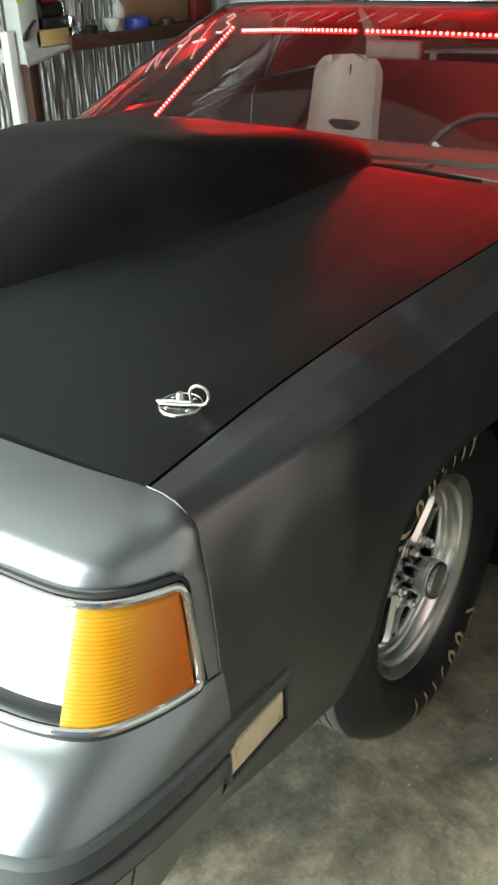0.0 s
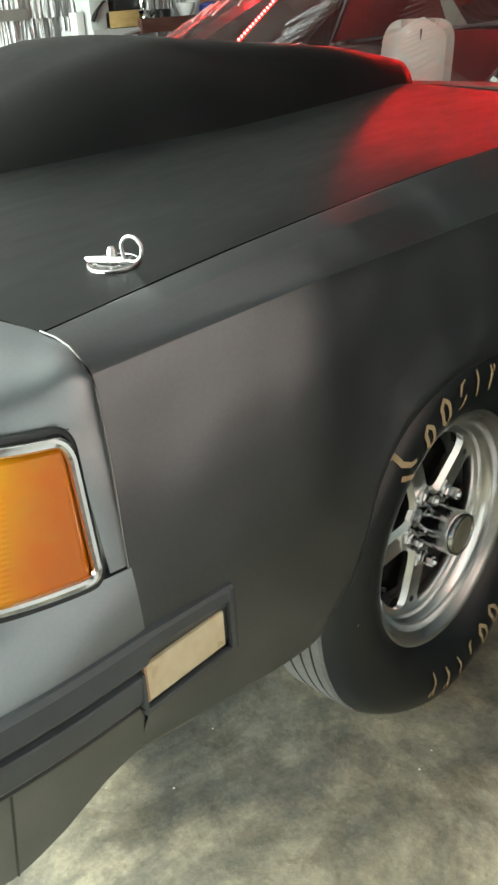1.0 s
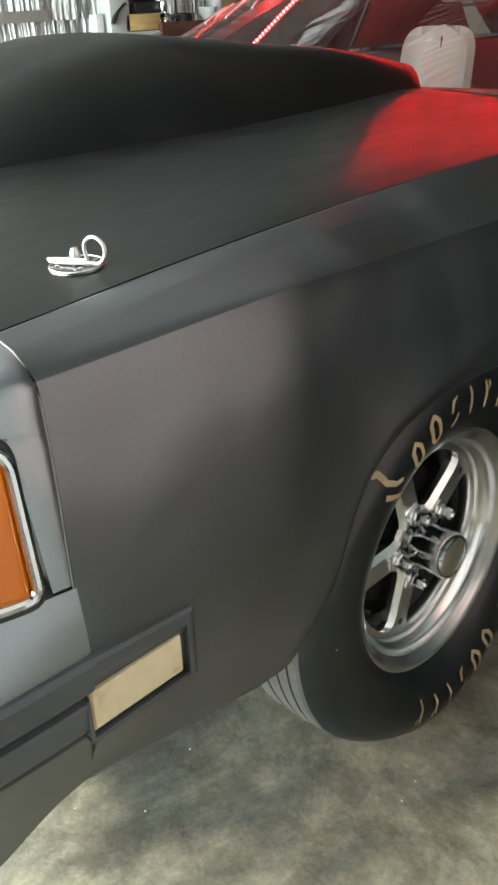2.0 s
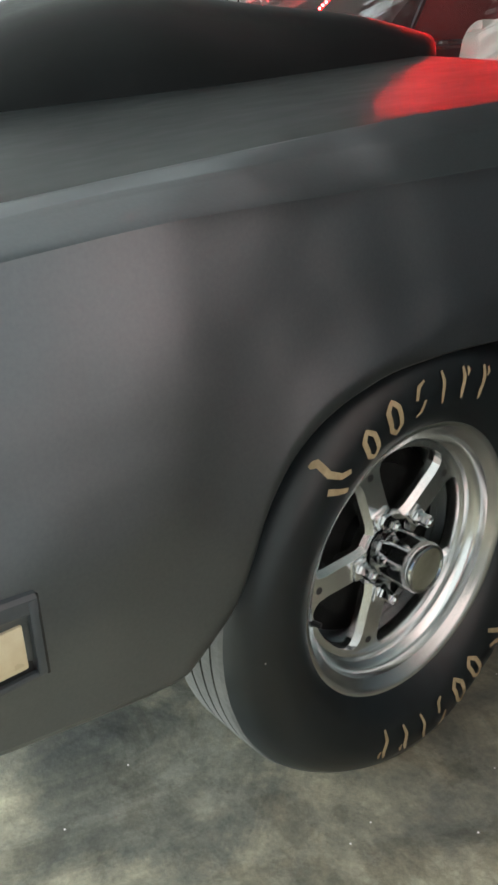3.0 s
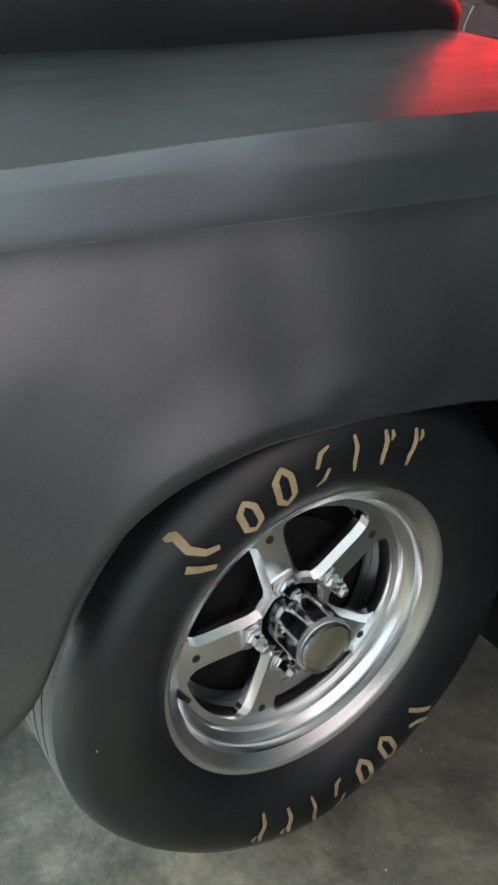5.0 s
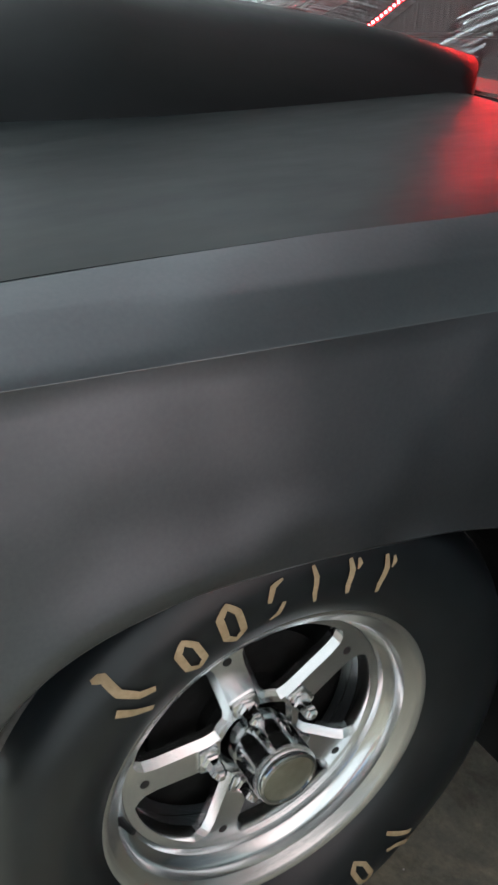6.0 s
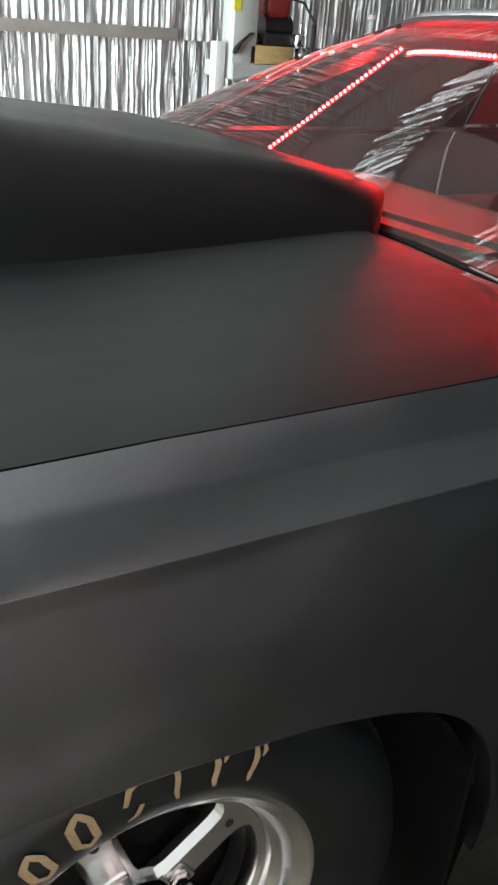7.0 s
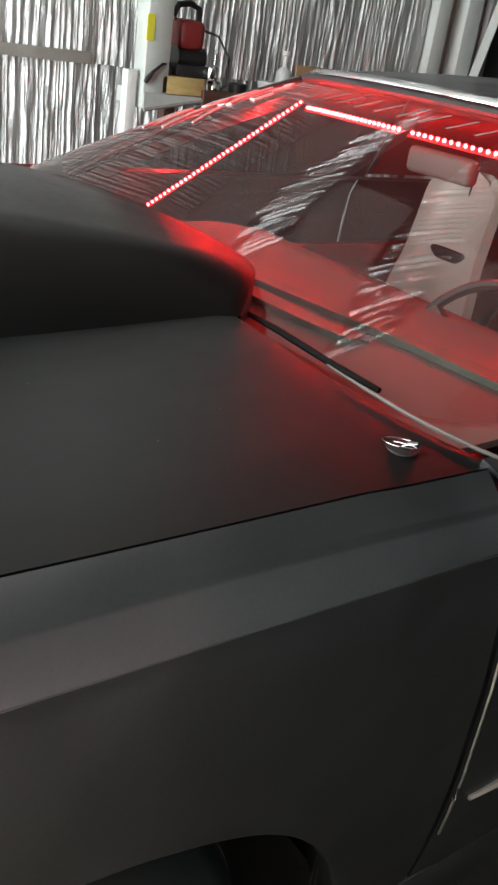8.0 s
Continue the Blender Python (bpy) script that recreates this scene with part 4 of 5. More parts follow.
window_bars(-0.44, 0.835, 0.74, 0.0, 0.04, (0.011, 0.075), 9, M_DECAL, "faded grey decal bar")
FIGURES = {"8": ((0.5, 0.52), (0.15, 0.72), (0.3, 1.0), (0.75, 1.0), (0.8, 0.72), (0.5, 0.52), (0.15, 0.25), (0.3, 0.0), (0.75, 0.0), (0.85, 0.28), (0.5, 0.52)), "1": ((0.5, 1.0), (0.5, 0.0)),
           "3": ((0.1, 0.9), (0.5, 1.0), (0.85, 0.78), (0.4, 0.55), (0.9, 0.3), (0.5, 0.0), (0.05, 0.12)), "N": ((0.1, 0.0), (0.15, 1.0), (0.75, 0.0), (0.85, 1.0)), "/": ((0.2, -0.1), (0.8, 1.1)), "T": ((0.0, 1.0), (1.0, 0.95), (0.55, 0.97), (0.45, 0.0))}


def painted_figures(word, u0, v0, right, up, mat):
    """Hand-painted figures on the glass, drawn with a brush."""
    for k, ch in enumerate(word):
        pts = [Vector((u0 + right[0] * (k + 0.72 * a) + up[0] * b, v0 + right[1] * (k + 0.72 * a) + up[1] * b)) for a, b in FIGURES[ch]]
        fine = [p.lerp(q, m / 5) for p, q in zip(pts, pts[1:]) for m in range(5)] + [pts[-1]]
        part("painted_figure", tube([shield(p.x, p.y, 0.002) for p in fine], 0.0027, 5), mat, ws, "pale hand-painted race figure")


painted_figures("813", -0.84, 0.6, (0.078, 0.058), (-0.13, 0.17), M_WRITING)
painted_figures("N/T", -0.81, 0.42, (0.082, 0.045), (-0.115, 0.14), M_WRITING)


# roof, rear and sides
rows = []
for s in span(0, 1, 14):
    row = []
    for u in span(-1.03, 1.03, 25):
        a = shield(max(-1, min(1, u)), 1.0, 0.004)
        b = Vector((0.64 * u, 2.35 - 0.06 * u * u, 1.215 - 0.03 * u * u))
        p = a.lerp(b, s)
        p.z += 0.05 * math.sin(math.pi * min(1, s * 0.9 + 0.02)) * (1 - 0.4 * u * u) + 0.012 - (0.03 if abs(u) > 1.01 else 0)
        row.append(p + Vector((0, 0.015, 0)))
    rows.append(row)
part("roof", sheet(rows, 0.012), M_FENDER, car, "charcoal painted roof", angle=50)
rows = [[(0.62 * u * (1 - s) + 0.7 * u * s, 2.36 - 0.06 * u * u + 0.42 * s, 1.195 - 0.03 * u * u - 0.22 * s) for u in span(-1, 1, 17)] for s in span(0, 1, 8)]
rear_glass = part("rear_window", sheet(rows), M_GLASS, car)
rear_glass.visible_shadow = False
rows = [[((0.86 * u, 2.76 + 0.85 * s, 0.965 - 0.03 * u * u - 0.02 * s)) for u in span(-1, 1, 15)] for s in span(0, 1, 8)]
part("trunk_lid", sheet(rows, 0.012), M_FENDER, car, "charcoal trunk lid")
part("rear_bumper", box(1.8, 0.16, 0.2, 0.04, (0, 3.66, 0.52), 4), M_NOSE, car, "grey rear bumper")
part("rear_panel", box(1.72, 0.04, 0.4, 0.01, (0, 3.6, 0.74)), M_FENDER, car, "charcoal tail panel")
for sign in (1, -1):
    rows = []
    for y in span(0.583, 1.9, 24):
        e = min(1, (y - 0.583) / 0.01)
        row = [(sign * 0.835, y, 0.92), (sign * 0.884, y, 0.907), (sign * 0.912, y, 0.85)]
        for z in span(0.84, 0.3, 14):
            row.append((sign * (side_x(0.5, z) + 0.003 * e), y, z))
        rows.append(row)
    door = part("door", sheet(rows, 0.01), M_FENDER, car, "long charcoal coupe door", angle=30)
    part("door_edge_guard", tube([(sign * (side_x(0.5, z) + 0.005), 0.586, z) for z in span(0.84, 0.42, 20)], 0.0024, 6), M_CHROME, door, "thin bright door edge")
    part("side_moulding", tube([(sign * (side_x(0.5, 0.465) + 0.004), y, 0.466) for y in span(0.625, 1.85, 20)], [0.004] + [0.007] * 19, 6), M_SEAT, door, "scuffed pale body-side moulding")
    part("door_handle", box(0.02, 0.14, 0.03, 0.006, (sign * 0.925, 1.72, 0.8)), M_CHROME, door, "chrome door handle")
    rows = []
    for y in span(1.91, 3.6, 30):
        zb = 0.28
        d = abs(y - 2.74)
        if d < 0.4:
            zb = 0.28 + 0.36 * math.sqrt(max(0, 1 - (d / 0.4) ** 2))
        row = [(sign * 0.835, y, 0.92), (sign * 0.884, y, 0.907), (sign * 0.912, y, 0.85)]
        row += [(sign * side_x(0.5, z), y, z) for z in span(0.84, zb, 14)]
        rows.append(row)
    part("quarter_panel", sheet(rows, 0.008), M_FENDER, car, "charcoal rear quarter panel", angle=30)
    part("rocker", box(0.1, 1.36, 0.1, 0.02, (sign * 0.86, 1.24, 0.27)), M_FENDER, car, "rocker panel")
    rows = [[(sign * (0.848 - 0.138 * s), 0.86 + 0.52 * s + (1.9 - 0.86 - 0.5 * s) * t, 0.905 + 0.275 * s) for t in span(0, 1, 10)] for s in span(0, 1, 6)]
    sg = part("side_window", sheet(rows), M_TINTED, car)
    sg.visible_shadow = False
    rows = [[(sign * (0.84 - 0.15 * s), 1.9 - 0.02 * s + (0.85 - 0.4 * s) * t, 0.935 + 0.25 * s) for t in span(0, 1, 10)] for s in span(0, 1, 6)]
    part("sail_panel", sheet(rows, 0.01), M_FENDER, car, "charcoal rear roof pillar")
    part("pillar_lining", sheet([[(x - sign * 0.025, y, z) for x, y, z in row] for row in rows]), M_INTERIOR, car, "dark pillar lining")
    # wheel well
    rows = []
    for a in span(0, 180, 16):
        c, s = math.cos(radians(a)), math.sin(radians(a))
        z = max(0.45 if c < 0 else 0.3, 0.3 + 0.37 * s)
        rows.append([(sign * 0.89, 0.425 * c, z), (sign * 0.62, 0.425 * c, z), (sign * 0.6, 0.1 * c, 0.3 + 0.05 * s)])
    rows.insert(0, [(sign * 0.875, 0.43, 0.17), (sign * 0.62, 0.43, 0.17), (sign * 0.6, 0.1, 0.17)])
    part("wheel_well", sheet(rows), M_DARK, car, "black inner wheel well")
    part("splash_panel", box(0.58, 0.008, 0.5, 0.002, (sign * 0.6, 0.405, 0.34)), M_DARK, car, "black splash panel behind the front wheel")
part("underbody", box(1.3, 3.1, 0.06, 0.02, (0, 2.0, 0.26)), M_DARK, car, "dark floor pan")
part("engine_bay", box(1.15, 1.2, 0.5, 0.05, (0, -0.1, 0.52)), M_DARK, car, "dark engine bay block")

# cabin
rows = []
for x in span(-0.78, 0.78, 27):
    u = x / 0.785
    y0 = lerp(HOOD_REAR, abs(x)) + 0.036
    q = min(1, max(0, (-0.3 - x) / 0.25))
    q = 0.075 * q * q * (3 - 2 * q)
    rows.append([(x, y0, 0.9 - 0.4 * q), (x, y0 + 0.12, 0.905 - q), (x, 1.0 + 0.05 * u * u, 0.9 - q), (x, 1.1, 0.885 - q), (x, 1.13, 0.85 - q), (x, 1.12, 0.65)])
part("dashboard", sheet(rows, 0.01), M_DASH, car, "dull red dashboard under the glass", angle=50)
for line in (((-0.28, 0.757), (0.0, 0.755), (0.16, 0.771), (0.3, 0.79), (0.47, 0.815), (0.68, 0.832)), ((0.12, 0.7), (0.23, 0.704), (0.36, 0.713), (0.46, 0.732)), ((-0.28, 0.694), (-0.15, 0.69), (-0.02, 0.692))):
    rows = [[(x, lerp(line, x) + dy, z) for dy, z in ((-0.02, 0.904), (-0.02, 0.915), (0.02, 0.915), (0.02, 0.904))] for x in span(line[0][0], line[-1][0], 24)]
    part("defroster_vent", sheet(rows), M_VENT, car, "grey-green defroster slot on the dashboard")
part("cabin_floor", box(1.5, 1.9, 0.04, 0, (0, 1.75, 0.32)), M_INTERIOR, car, "dark cabin floor")
part("rear_bulkhead", box(1.5, 0.04, 0.62, 0.01, (0, 2.62, 0.62)), M_INTERIOR, car, "dark red rear bulkhead")
part("headliner", sheet([[(0.6 * u, 1.6 + 0.75 * s, 1.2) for u in span(-1, 1, 5)] for s in span(0, 1, 4)]), M_INTERIOR, car, "dark headliner")
for sign in (1, -1):
    part("door_card", box(0.03, 1.9, 0.34, 0.01, (sign * 0.81, 1.75, 0.54)), M_INTERIOR, car, "dark red door lining")


def seat(cx, cy):
    rows = []
    for z in [*span(0.45, 0.9, 12), *[0.92 + 0.08 * math.sin(math.pi / 16 * k) for k in range(9)]]:
        s = (z - 0.45) / 0.55
        half = lerp([(0, 0.2), (0.3, 0.19), (0.5, 0.168), (0.86, 0.16)], s)
        if z > 0.92:
            half -= 0.075 * (1 - math.sqrt(max(0, 1 - ((z - 0.92) / 0.08) ** 2)))
        y = cy + 0.02 + 0.1 * (s - 0.6)
        rows.append([(cx + half * k, y - 0.05 * abs(k) ** 3, z) for k in span(-1, 1, 15)])
    back = part("seat", sheet(rows, 0.03), M_SEAT, car, "tall off-white racing seat shell")
    part("cushion", box(0.42, 0.42, 0.12, 0.03, (cx, cy - 0.22, 0.46)), M_SEAT, back)
    part("belt_slot", box(0.17, 0.012, 0.048, 0.01, (cx, cy - 0.016, 0.735)), M_BLACK, back, "dark belt slot")
    part("centre_seam", box(0.006, 0.008, 0.13, 0.002, (cx, cy + 0.02, 0.9)), M_TRIM, back, "dark seam line")
    return back


seat(-0.53, 2.05)
seat(0.34, 2.05)
ring = []
for k in range(40):
    a = 2 * math.pi * k / 40
    ring.append((0.47 + 0.165 * math.cos(a), 1.02 + 0.165 * math.sin(a) * 0.42 - 0.02, 0.83 + 0.165 * math.sin(a) * 0.9))
sw = part("steering_wheel", tube(ring, 0.01, 8, True), M_BLACK, car, "black steering wheel")
part("hub", tube([(0.47, 1.0, 0.83), (0.47, 1.14, 0.79)], 0.04, 16), M_CHROME, sw, "bright wheel hub")
for a in (30, 150, 270):
    part("spoke", tube([(0.47, 1.0, 0.83), (0.47 + 0.16 * math.cos(radians(a)), 1.0 + 0.067 * math.sin(radians(a)), 0.83 + 0.145 * math.sin(radians(a)))], 0.012, 6), M_CHROME, sw)
part("dust_speck", lathe([(0, 0.0008), (0.0014, 0.0)], 6, "x"), M_WRITING, car, "tiny white speck", at=pose(0.883, -0.302, 0.323))
for y, z, r in ((0.372, 0.526, 0.004), (0.432, 0.402, 0.005)):
    part("mud_splash", lathe([(0, 0.0015), (r * 0.7, 0.0012), (r, 0.0)], 9, "x"), M_EDGE, car, "dried pale mud spot in the wheel arch", at=pose(0.897, y, z))
for x, y in ((0.648, 0.352), (0.686, 0.252), (0.52, 0.18)):
    part("dust_speck", lathe([(0, 0.0008), (0.0012, 0.0)], 6, "z"), M_COWL, hood, "tiny pale chip", at=pose(x, y, hood_z(x, y) + 0.0012))
mirror = part("rear_view_mirror", box(0.18, 0.03, 0.052, 0.012, (0.1, 1.22, 1.115), 3), M_DASH, car, "grey rear-view mirror")
part("mirror_glass", box(0.165, 0.004, 0.04, 0.001, (0.1, 1.237, 1.115)), M_CHROME, mirror)

# wheels
SIDEWALL = [(0.205, -0.002), (0.213, 0.006), (0.225, 0.015), (0.245, 0.024), (0.27, 0.029), (0.295, 0.026), (0.312, 0.018), (0.322, 0.006)]


def loaded(bm, side):
    """Flattens a tyre where it stands on the floor and lets the sidewall bulge there."""
    for v in bm.verts:
        r = math.hypot(v.co.y, v.co.z)
        a = math.degrees(math.atan2(v.co.y, -v.co.z))
        v.co.x += side * 0.011 * math.exp(-(a / 30) ** 2) * min(1, max(0, (r - 0.215) / 0.05))
        v.co.z = max(v.co.z, -HUB + 0.0005)
    return bm


def wheel(m, name_label):
    w = new("wheel")
    w.matrix_basis, w.parent = m, car
    w["label"] = name_label
    # tyre: x=0 is the flange plane of the rim, outwards positive
    prof = [(0.205, -0.002), (0.213, 0.006), (0.225, 0.015), (0.245, 0.024), (0.27, 0.029), (0.295, 0.026), (0.312, 0.018), (0.322, 0.006), (0.328, -0.004), (0.332, -0.014)]
    part("tyre", loaded(lathe(prof, 120), 1), M_TYRE, w, "black tyre sidewall", angle=50)
    inner = [(r, -0.138 - h) for r, h in prof]
    part("inner_sidewall", loaded(lathe(inner, 72), -1), M_TYRE, w)
    tread = [(0.332, -0.014), (0.3345, -0.02), (0.335, -0.034), (0.330, -0.0345), (0.330, -0.0375), (0.335, -0.038), (0.3355, -0.0565), (0.330, -0.057), (0.330, -0.060), (0.3355, -0.0605), (0.335, -0.084), (0.330, -0.0845), (0.330, -0.088), (0.335, -0.0885), (0.3345, -0.118), (0.332, -0.124)]
    part("tread", loaded(lathe(tread, 120), 0), M_TREAD, w, "worn grey tread with three grooves", angle=20)
    rim = [(0.15, -0.092), (0.2, -0.088), (0.206, -0.084), (0.19, -0.078), (0.168, -0.07), (0.168, -0.046), (0.172, -0.036), (0.181, -0.03), (0.185, -0.022), (0.186, -0.012), (0.192, -0.008), (0.198, -0.004), (0.203, 0.0), (0.208, 0.001), (0.2095, -0.003), (0.207, -0.008)]
    part("rim", lathe(rim, 96), M_POLISHED, w, "polished aluminium rim lip", angle=30)
    part("brake_disc", lathe([(0.05, -0.085), (0.12, -0.085), (0.12, -0.095), (0.05, -0.095)], 48), M_DARK, w, "dark brake behind the spokes")
    part("back_plate", lathe([(0.0, -0.1), (0.165, -0.1), (0.165, -0.09)], 48), M_DARK, w)
    part("spoke_ring", lathe([(0.156, -0.066), (0.156, -0.05), (0.1585, -0.0435), (0.169, -0.0425)], 96), M_POLISHED, w, "flat polished ring joining the spokes", angle=30)
    # five spokes
    for k in range(5):
        a = radians(109 + 72 * k)
        bm = bmesh.new()
        xf, d = -0.043, 0.02
        front = [(0.05, -0.029), (0.066, -0.0245), (0.128, -0.024), (0.1425, -0.026), (0.15, -0.031), (0.1545, -0.039), (0.157, -0.05), (0.167, -0.058)]
        outline = [(r, s) for r, s in front] + [(r, -s) for r, s in reversed(front)]
        inset = 0.0072
        top, mid, low = [], [], []
        for r, s in outline:
            s2 = s - math.copysign(inset, s)
            for lst, ss, xx in ((top, s2, xf), (mid, s, xf - 0.0095), (low, s, xf - d)):
                c, sn = math.cos(a), math.sin(a)
                lst.append(bm.verts.new((xx, r * c - ss * sn, r * sn + ss * c)))
        n = len(outline)
        h = n // 2
        for i in range(h - 1):
            bm.faces.new((top[i], top[i + 1], top[n - 2 - i], top[n - 1 - i]))
        for i in range(n):
            j = (i + 1) % n
            bm.faces.new((top[i], top[j], mid[j], mid[i]))
            bm.faces.new((mid[i], mid[j], low[j], low[i]))
        sp = part("spoke", bm, M_POLISHED, w, "flat polished wheel spoke", angle=20)
        c, sn = math.cos(a), math.sin(a)
        part("bolt_hole", lathe([(0.0, 0.0006), (0.0048, 0.0006), (0.0056, 0.0)], 14), M_BLACK, w, "dark hole in the spoke", at=Matrix.Translation((xf + 0.0004, 0.1425 * c, 0.1425 * sn)))
        nut = lathe([(0, 0.034), (0.004, 0.0335), (0.0078, 0.03), (0.0095, 0.026), (0.0095, 0.012), (0.0125, 0.01), (0.0125, 0.0)], 6)
        part("lug_nut", nut, M_CHROME, w, "chrome lug nut", at=Matrix.Translation((xf - 0.001, 0.064 * c, 0.064 * sn)), angle=30)
        seat_block = box(0.02, 0.026, 0.034, 0.005, (0, 0, 0), 2)
        bmesh.ops.rotate(seat_block, verts=seat_block.verts, cent=(0, 0, 0), matrix=Matrix.Rotation(a, 3, "X"))
        part("nut_seat", seat_block, M_POLISHED, w, "raised polished seat under the lug nut", at=Matrix.Translation((xf - 0.004, 0.066 * c, 0.066 * sn)), angle=30)
        b = a + radians(36)
        part("web", tube([(xf - 0.011, 0.061 * math.cos(a), 0.061 * math.sin(a)), (xf - 0.011, 0.052 * math.cos(b), 0.052 * math.sin(b)), (xf - 0.011, 0.061 * math.cos(a + radians(72)), 0.061 * math.sin(a + radians(72)))], 0.0085, 6, up=(1, 0, 0)), M_POLISHED, w, "bright web between two spokes", angle=30)
    part("hub_boss", lathe([(0.06, -0.085), (0.058, -0.07), (0.046, -0.066), (0.038, -0.065)], 40), M_DARK, w, "dark hub face behind the cap", angle=30)
    part("valve_stem", tube([(-0.034, -0.176, -0.03), (-0.012, -0.169, -0.029)], [0.005, 0.0035], 8, up=(0, 0, 1)), M_BLACK, w, "short black valve stem")
    cap = part("hub_cap", lathe([(0.0385, -0.07), (0.0385, -0.02), (0.0392, 0.008), (0.0385, 0.019), (0.036, 0.0245), (0.0325, 0.0255), (0.0315, 0.0225)], 56), M_SMOKE, w, "smoky chrome hub cap", angle=30)
    part("cap_centre", lathe([(0, 0.0232), (0.03, 0.023), (0.0316, 0.0224)], 40), M_CAP, cap, "dull khaki cap centre")
    # painted marks: plain brush strokes where the maker's mark stands, twice; each stroke is (across, up, width) points
    bar = ((0.35, 0.0, 0.3), (0.0, 0.3, 0.5), (0.05, 0.7, 0.5), (-0.3, 1.0, 0.3))
    dab = ((0.42, 0.98, 0.2), (0.62, 0.84, 0.4), (0.5, 0.7, 0.15))
    low_bar, high_bar = ((-0.4, 0.0, 0.14), (0.1, 0.1, 0.34), (0.42, 0.42, 0.26)), ((-0.42, 0.55, 0.26), (-0.1, 0.9, 0.34), (0.45, 1.0, 0.14))
    wave = ((-0.36, 1.0, 0.08), (-0.1, 0.95, 0.26), (-0.16, 0.68, 0.27), (0.1, 0.42, 0.24), (0.5, 0.3, 0.2))
    foot = ((-0.66, 0.5, 0.26), (-0.4, 0.27, 0.25), (-0.05, 0.0, 0.22))
    loop = ((0.0, 0.0, 0.3), (0.5, 0.2, 0.4), (0.45, 0.75, 0.36), (0.05, 1.0, 0.3), (-0.45, 0.8, 0.4), (-0.5, 0.25, 0.4), (0.0, 0.0, 0.3))
    marks = [(130.5, 0.246, 0.316, 7.0, (wave, foot)), (118, 0.243, 0.288, 4.2, (loop,)), (108.2, 0.246, 0.294, 4.2, (loop,)), (98.1, 0.248, 0.293, 4.0, (low_bar, high_bar)), (89.1, 0.249, 0.295, 2.4, (bar,)), (80.5, 0.25, 0.293, 2.9, (bar, dab)), (71.4, 0.248, 0.294, 2.9, (bar, dab))]
    for half in (0, 180):
        for ang, r0, r1, wide, strokes in marks:
            bm = bmesh.new()
            for line in strokes:
                fine = [tuple(a + (b - a) * k / 4 for a, b in zip(p, q)) for p, q in zip(line, line[1:]) for k in range(4)] + [line[-1]]
                rows = []
                for k, (q, up, broad) in enumerate(fine):
                    nxt, pre = fine[min(k + 1, len(fine) - 1)], fine[max(k - 1, 0)]
                    if line is loop and k in (0, len(fine) - 1):
                        nxt, pre = fine[1], fine[-2]
                    rm = radians(wide) * (r0 + r1) / 2
                    d = Vector(((nxt[0] - pre[0]) * rm, (nxt[1] - pre[1]) * (r1 - r0))).normalized()
                    half_w = 0.5 * broad * rm
                    row = []
                    for e in (-1, 0, 1):
                        r = r0 + (r1 - r0) * up + d.x * half_w * e
                        aa = radians(ang + half) - (q * rm - d.y * half_w * e) / ((r0 + r1) / 2)
                        row.append((lerp(SIDEWALL, r) + 0.0014, r * math.cos(aa), r * math.sin(aa)))
                    rows.append(row)
                sheet(rows, 0, bm)
            part("painted_mark", loaded(bm, 1), M_TAN, w, "tan painted stroke on the sidewall")
    return w


M_SMOKE = surface("smoky_chrome", (0.52, 0.54, 0.55), (0.66, 0.68, 0.69), 0.12, 1.0, 16, 150, 0.003, 0.1)
M_CAP = surface("dull_khaki_metal", (0.24, 0.24, 0.18), (0.33, 0.33, 0.26), 0.45, 0.6, 12, 90, 0.006)
front_wheel = wheel(pose(0.853, 0, HUB), "polished five-spoke front wheel with a tan-marked tyre")


def copy_part(ob, m):
    made = {}
    for o in (ob, *ob.children_recursive):
        made[o] = o.copy()
        scene.collection.objects.link(made[o])
        made[o].parent = made.get(o.parent, o.parent)
    made[ob].matrix_basis = m
    return made[ob]


copy_part(front_wheel, pose(-0.853, 0, HUB, 0, 0, 180))
copy_part(front_wheel, pose(0.84, 2.74, HUB))
copy_part(front_wheel, pose(-0.84, 2.74, HUB, 0, 0, 180))


# ---- along the foil wall ----
bench = thing("workbench", "dark red-stained wooden workbench along the foil wall", "workbench")
part("top", box(0.44, 1.7, 0.035, 0.003, (-2.33, 2.875, 0.985)), M_BENCH, bench)
part("front_board", box(0.03, 1.72, 0.065, 0.003, (-2.1, 2.9, 1.0)), M_BENCH, bench)
for y in (2.08, 3.68):
    part("leg", box(0.06, 0.06, 0.968, 0.003, (-2.46, y, 0.484)), M_BENCH, bench)

stand = thing("machine_stand", "white enamelled steel stand with gusset and yellow sticker", "stand")
part("post", box(0.05, 0.045, 1.08, 0.003, (-2.165, 1.715, 0.54)), M_WHITE, stand, "white post")
bm = box(0.1, 0.115, 0.5, 0.004, (-2.16, 1.812, 1.187))
part("column", bm, M_ENAMEL, stand, "grey-white enamelled column")
rows = [[(x, 1.757, 0.937), (x, 1.757, 1.0), (x, 2.07, 1.0), (x, 2.06, 0.99)] for x in (-2.103, -2.35)]
bm = bmesh.new()
vs = [[bm.verts.new(p) for p in row] for row in rows]
bm.faces.new(vs[0])
bm.faces.new(vs[1][::-1])
for i in range(4):
    j = (i + 1) % 4
    bm.faces.new((vs[0][i], vs[0][j], vs[1][j], vs[1][i]))
part("gusset", bm, M_ENAMEL, stand, "white sloped gusset", smooth=False)
part("rail", tube([(-2.098, 1.757, 0.932), (-2.098, 2.1, 0.997)], 0.008, 6), M_DECAL, stand, "grey edge rail")
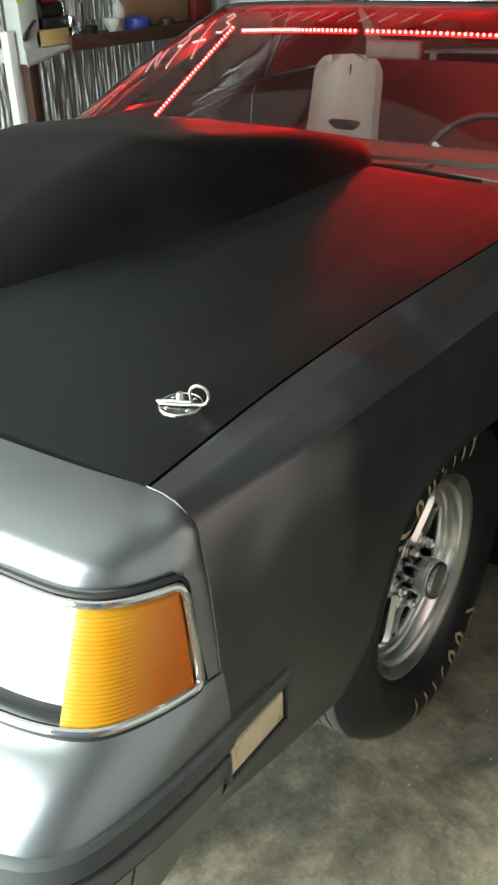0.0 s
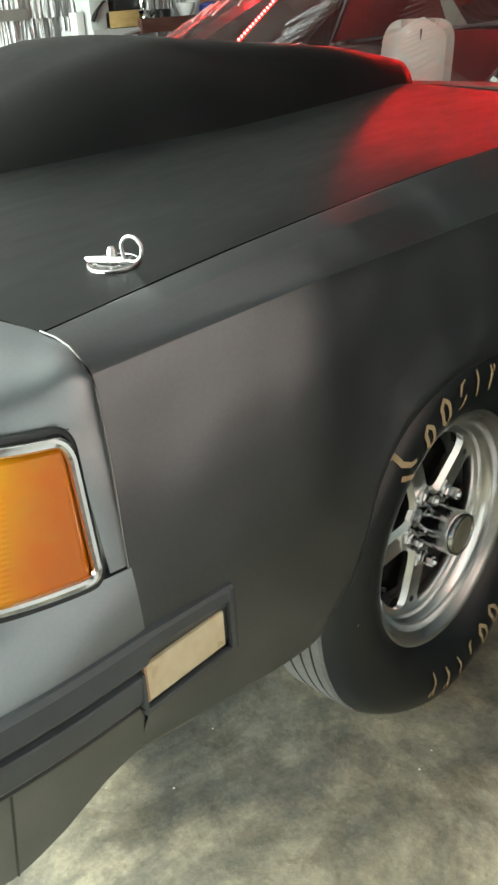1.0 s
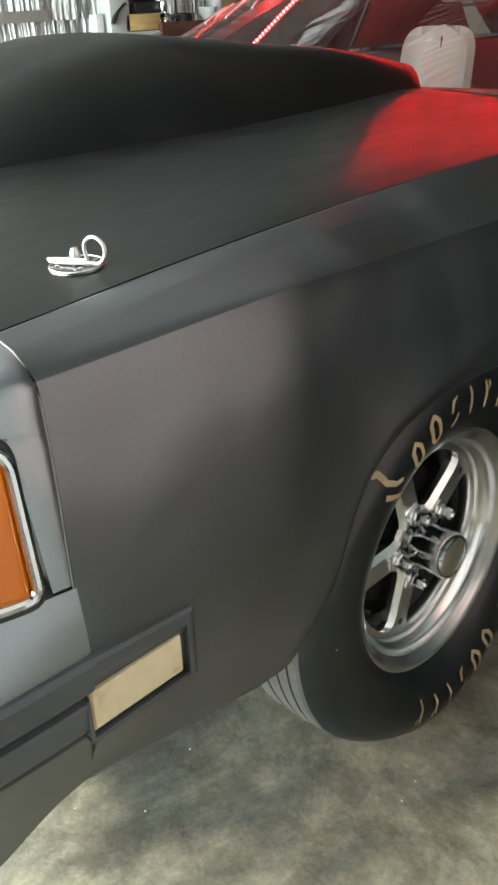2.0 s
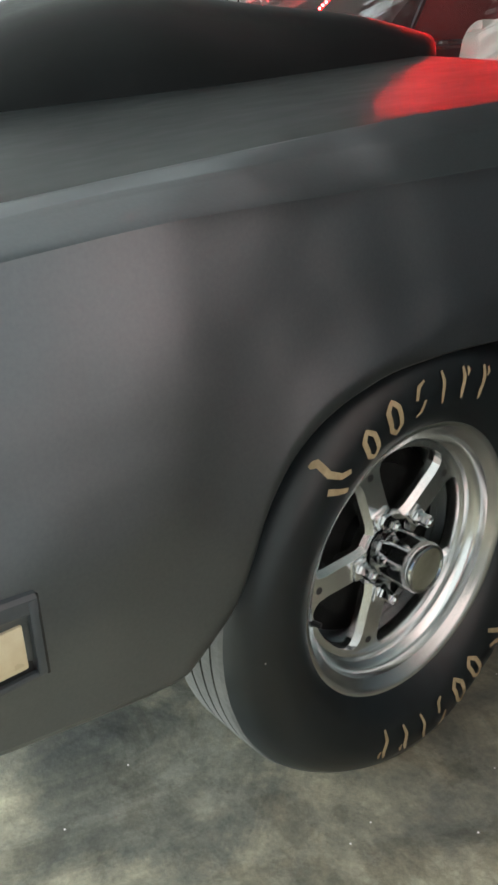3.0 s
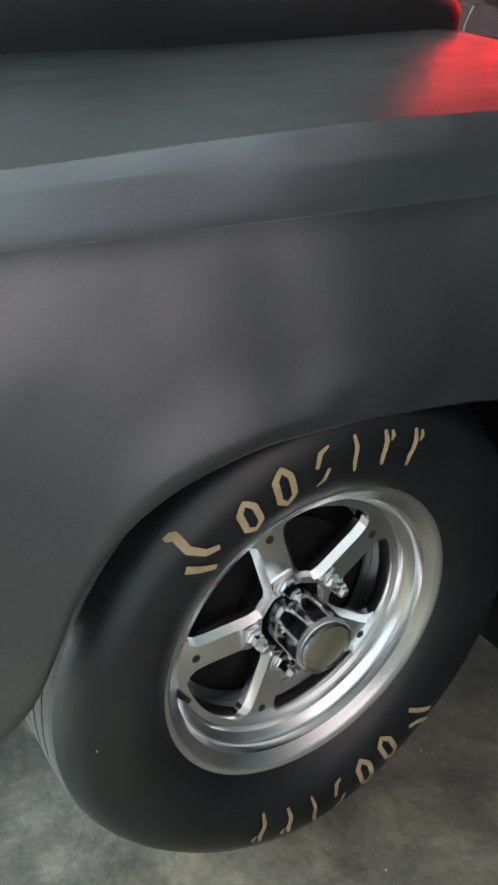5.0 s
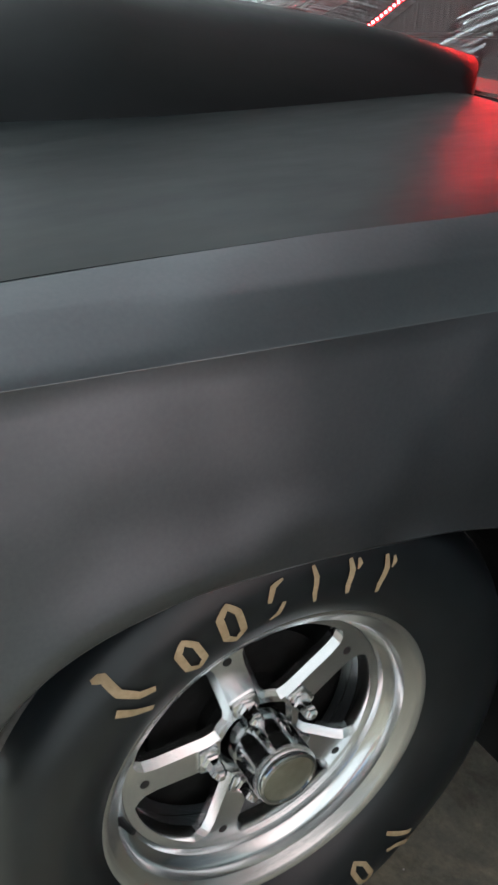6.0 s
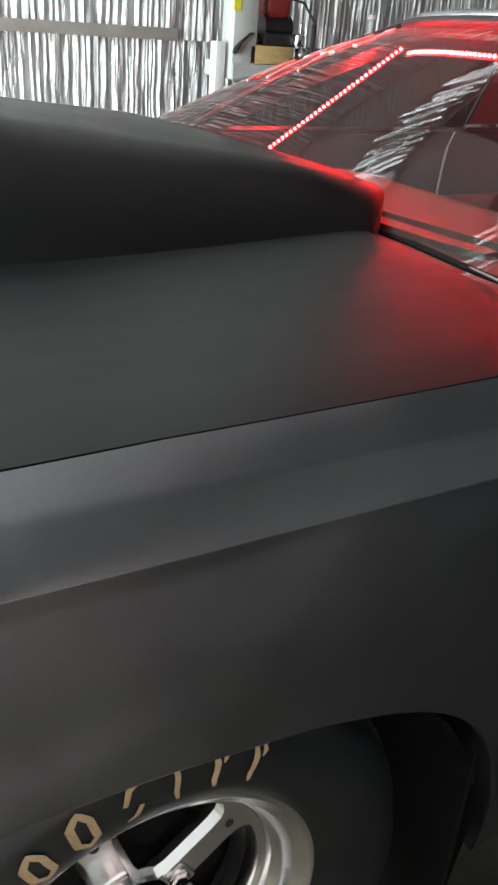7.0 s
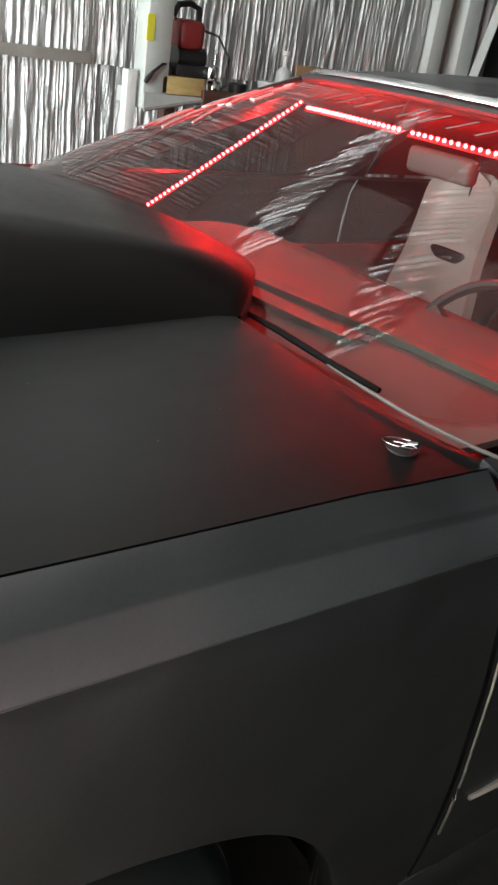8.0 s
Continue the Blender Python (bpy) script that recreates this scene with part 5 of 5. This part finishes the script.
part("sticker", box(0.003, 0.034, 0.1, 0, (-2.1085, 1.765, 1.25)), M_YELLOW, stand, "yellow sticker")

block = part("wood_block", box(0.12, 0.215, 0.072, 0.004, (-2.17, 1.95, 1.0385)), M_PINE)
tagged(block, "sawn yellow pine block on the workbench end", "wood block")

saw = thing("power_tool", "red and black power tool with looped handle on the block", "power tool")
part("base", box(0.16, 0.17, 0.05, 0.01, (-2.2, 2.0, 1.1)), M_BLACK, saw)
part("body", box(0.14, 0.13, 0.12, 0.03, (-2.22, 2.0, 1.24), 3), M_RED, saw, "red housing")
part("motor", tube([(-2.2, 1.94, 1.15), (-2.2, 2.08, 1.15)], 0.045, 16), M_BLACK, saw)
loop = [(-2.22, 1.95, 1.28), (-2.22, 1.935, 1.32), (-2.22, 1.955, 1.352), (-2.22, 2.01, 1.362), (-2.22, 2.055, 1.345), (-2.22, 2.06, 1.28)]
part("handle", tube(loop, 0.014, 8), M_BLACK, saw, "black loop handle")
part("knob", lathe([(0, 0.03), (0.018, 0.025), (0.022, 0.0), (0.018, -0.02), (0, -0.022)], 16, "z"), M_CHROME, saw, "bright metal knob", at=pose(-2.11, 2.08, 1.1))

cable = part("cable_with_plug", tube([(-2.2, 2.05, 1.27), (-2.16, 2.13, 1.25), (-2.12, 2.17, 1.17), (-2.13, 2.18, 1.06), (-2.16, 2.16, 1.028)], 0.006, 6), M_BLACK)
tagged(cable, "thin black power cable looping down to the bench", "cable")
plug = part("cable_with_plug", tube([(-2.17, 1.92, 1.1), (-2.13, 1.88, 1.12), (-2.1, 1.83, 1.118), (-2.095, 1.785, 1.085), (-2.095, 1.765, 1.06), (-2.095, 1.752, 1.04)], [0.005, 0.005, 0.005, 0.007, 0.012, 0.009], 8), M_BLACK)
tagged(plug, "black cable with its plug hanging over the stand", "cable")


def bottle(name, x, y, prof, mat, label, category):
    ob = part(name, lathe(prof, 24, "z"), mat, at=pose(x, y, 1.0025))
    return tagged(ob, label, category)


bottle("metal_can", -2.17, 2.14, [(0, 0), (0.03, 0), (0.032, 0.004), (0.032, 0.06), (0.028, 0.066), (0.012, 0.07), (0.012, 0.085), (0, 0.086)], M_CHROME, "small shiny metal can on the workbench", "can")
bottle("black_tub", -2.2, 2.29, [(0, 0), (0.04, 0), (0.042, 0.06), (0.038, 0.065), (0, 0.066)], M_BLACK, "short black plastic tub on the workbench", "tub")
bottle("white_cup", -2.19, 2.45, [(0, 0), (0.018, 0), (0.02, 0.02), (0.045, 0.06), (0.05, 0.085), (0.046, 0.088), (0, 0.08)], M_WHITE, "white flared cup on the workbench", "cup")
bottle("white_bottle", -2.3, 2.62, [(0, 0), (0.035, 0), (0.036, 0.12), (0.03, 0.14), (0.012, 0.155), (0.014, 0.2), (0.022, 0.205), (0.022, 0.225), (0, 0.226)], M_WHITE, "slim white spray bottle on the workbench", "bottle")
bottle("blue_tub", -2.22, 2.68, [(0, 0), (0.06, 0), (0.075, 0.03), (0.07, 0.07), (0.04, 0.085), (0, 0.086)], M_BLUE, "squat blue plastic tub on the workbench", "tub")
bottle("brown_jar", -2.2, 2.9, [(0, 0), (0.04, 0), (0.046, 0.02), (0.042, 0.055), (0.025, 0.065), (0, 0.066)], M_BENCH, "small brown jar on the workbench", "jar")
bottle("metal_can", -2.3, 2.22, [(0, 0), (0.022, 0), (0.022, 0.11), (0.016, 0.12), (0.006, 0.125), (0.006, 0.17), (0, 0.171)], M_CHROME, "slender bright metal oil can on the workbench", "can")
card = part("cardboard_sheet", box(0.012, 0.62, 0.16, 0.002, (-2.53, 3.18, 1.083)), M_CARD)
tagged(card, "brown cardboard sheet leaning on the foil wall", "cardboard")
redbox = part("red_box", box(0.05, 0.16, 0.15, 0.004, (-2.5, 3.59, 1.078)), M_RED)
tagged(redbox, "small red box standing on the workbench", "box")

# end of the foil wall: white door posts, track and brace, and the shut rear door
for y, w, x in ((3.84, 0.1, -2.56), (4.06, 0.12, -2.54)):
    post = part("door_post", box(0.1, w, 2.68, 0.004, (x, y, 1.34)), M_WHITE)
    tagged(post, "white painted timber garage door post", "post", "door posts")
brace = part("door_brace", tube([(-2.44, 4.1, 1.18), (-2.42, 4.24, 1.85), (-2.42, 4.3, 2.2)], 0.035, 4), M_WHITE)
tagged(brace, "white slanting brace beside the garage door track", "brace")
track = part("door_track", box(0.05, 0.06, 2.5, 0.004, (-2.5, 4.2, 1.25)), M_DECAL)
tagged(track, "grey steel garage door track", "track")
for k in range(5):
    panel = part("door_panel", box(4.7, 0.05, 0.5, 0.008, (0.2, 4.33, 0.26 + 0.515 * k)), M_PANEL)
    tagged(panel, "grey-brown ribbed garage door panel, shut", "door panel", "garage door panels")
tape = part("seam_tape", box(0.004, 3.3, 0.05, 0.001, (-2.548, 0.07, 1.082)), M_TAPE)
tagged(tape, "dull grey tape strip along the foil seam", "tape")
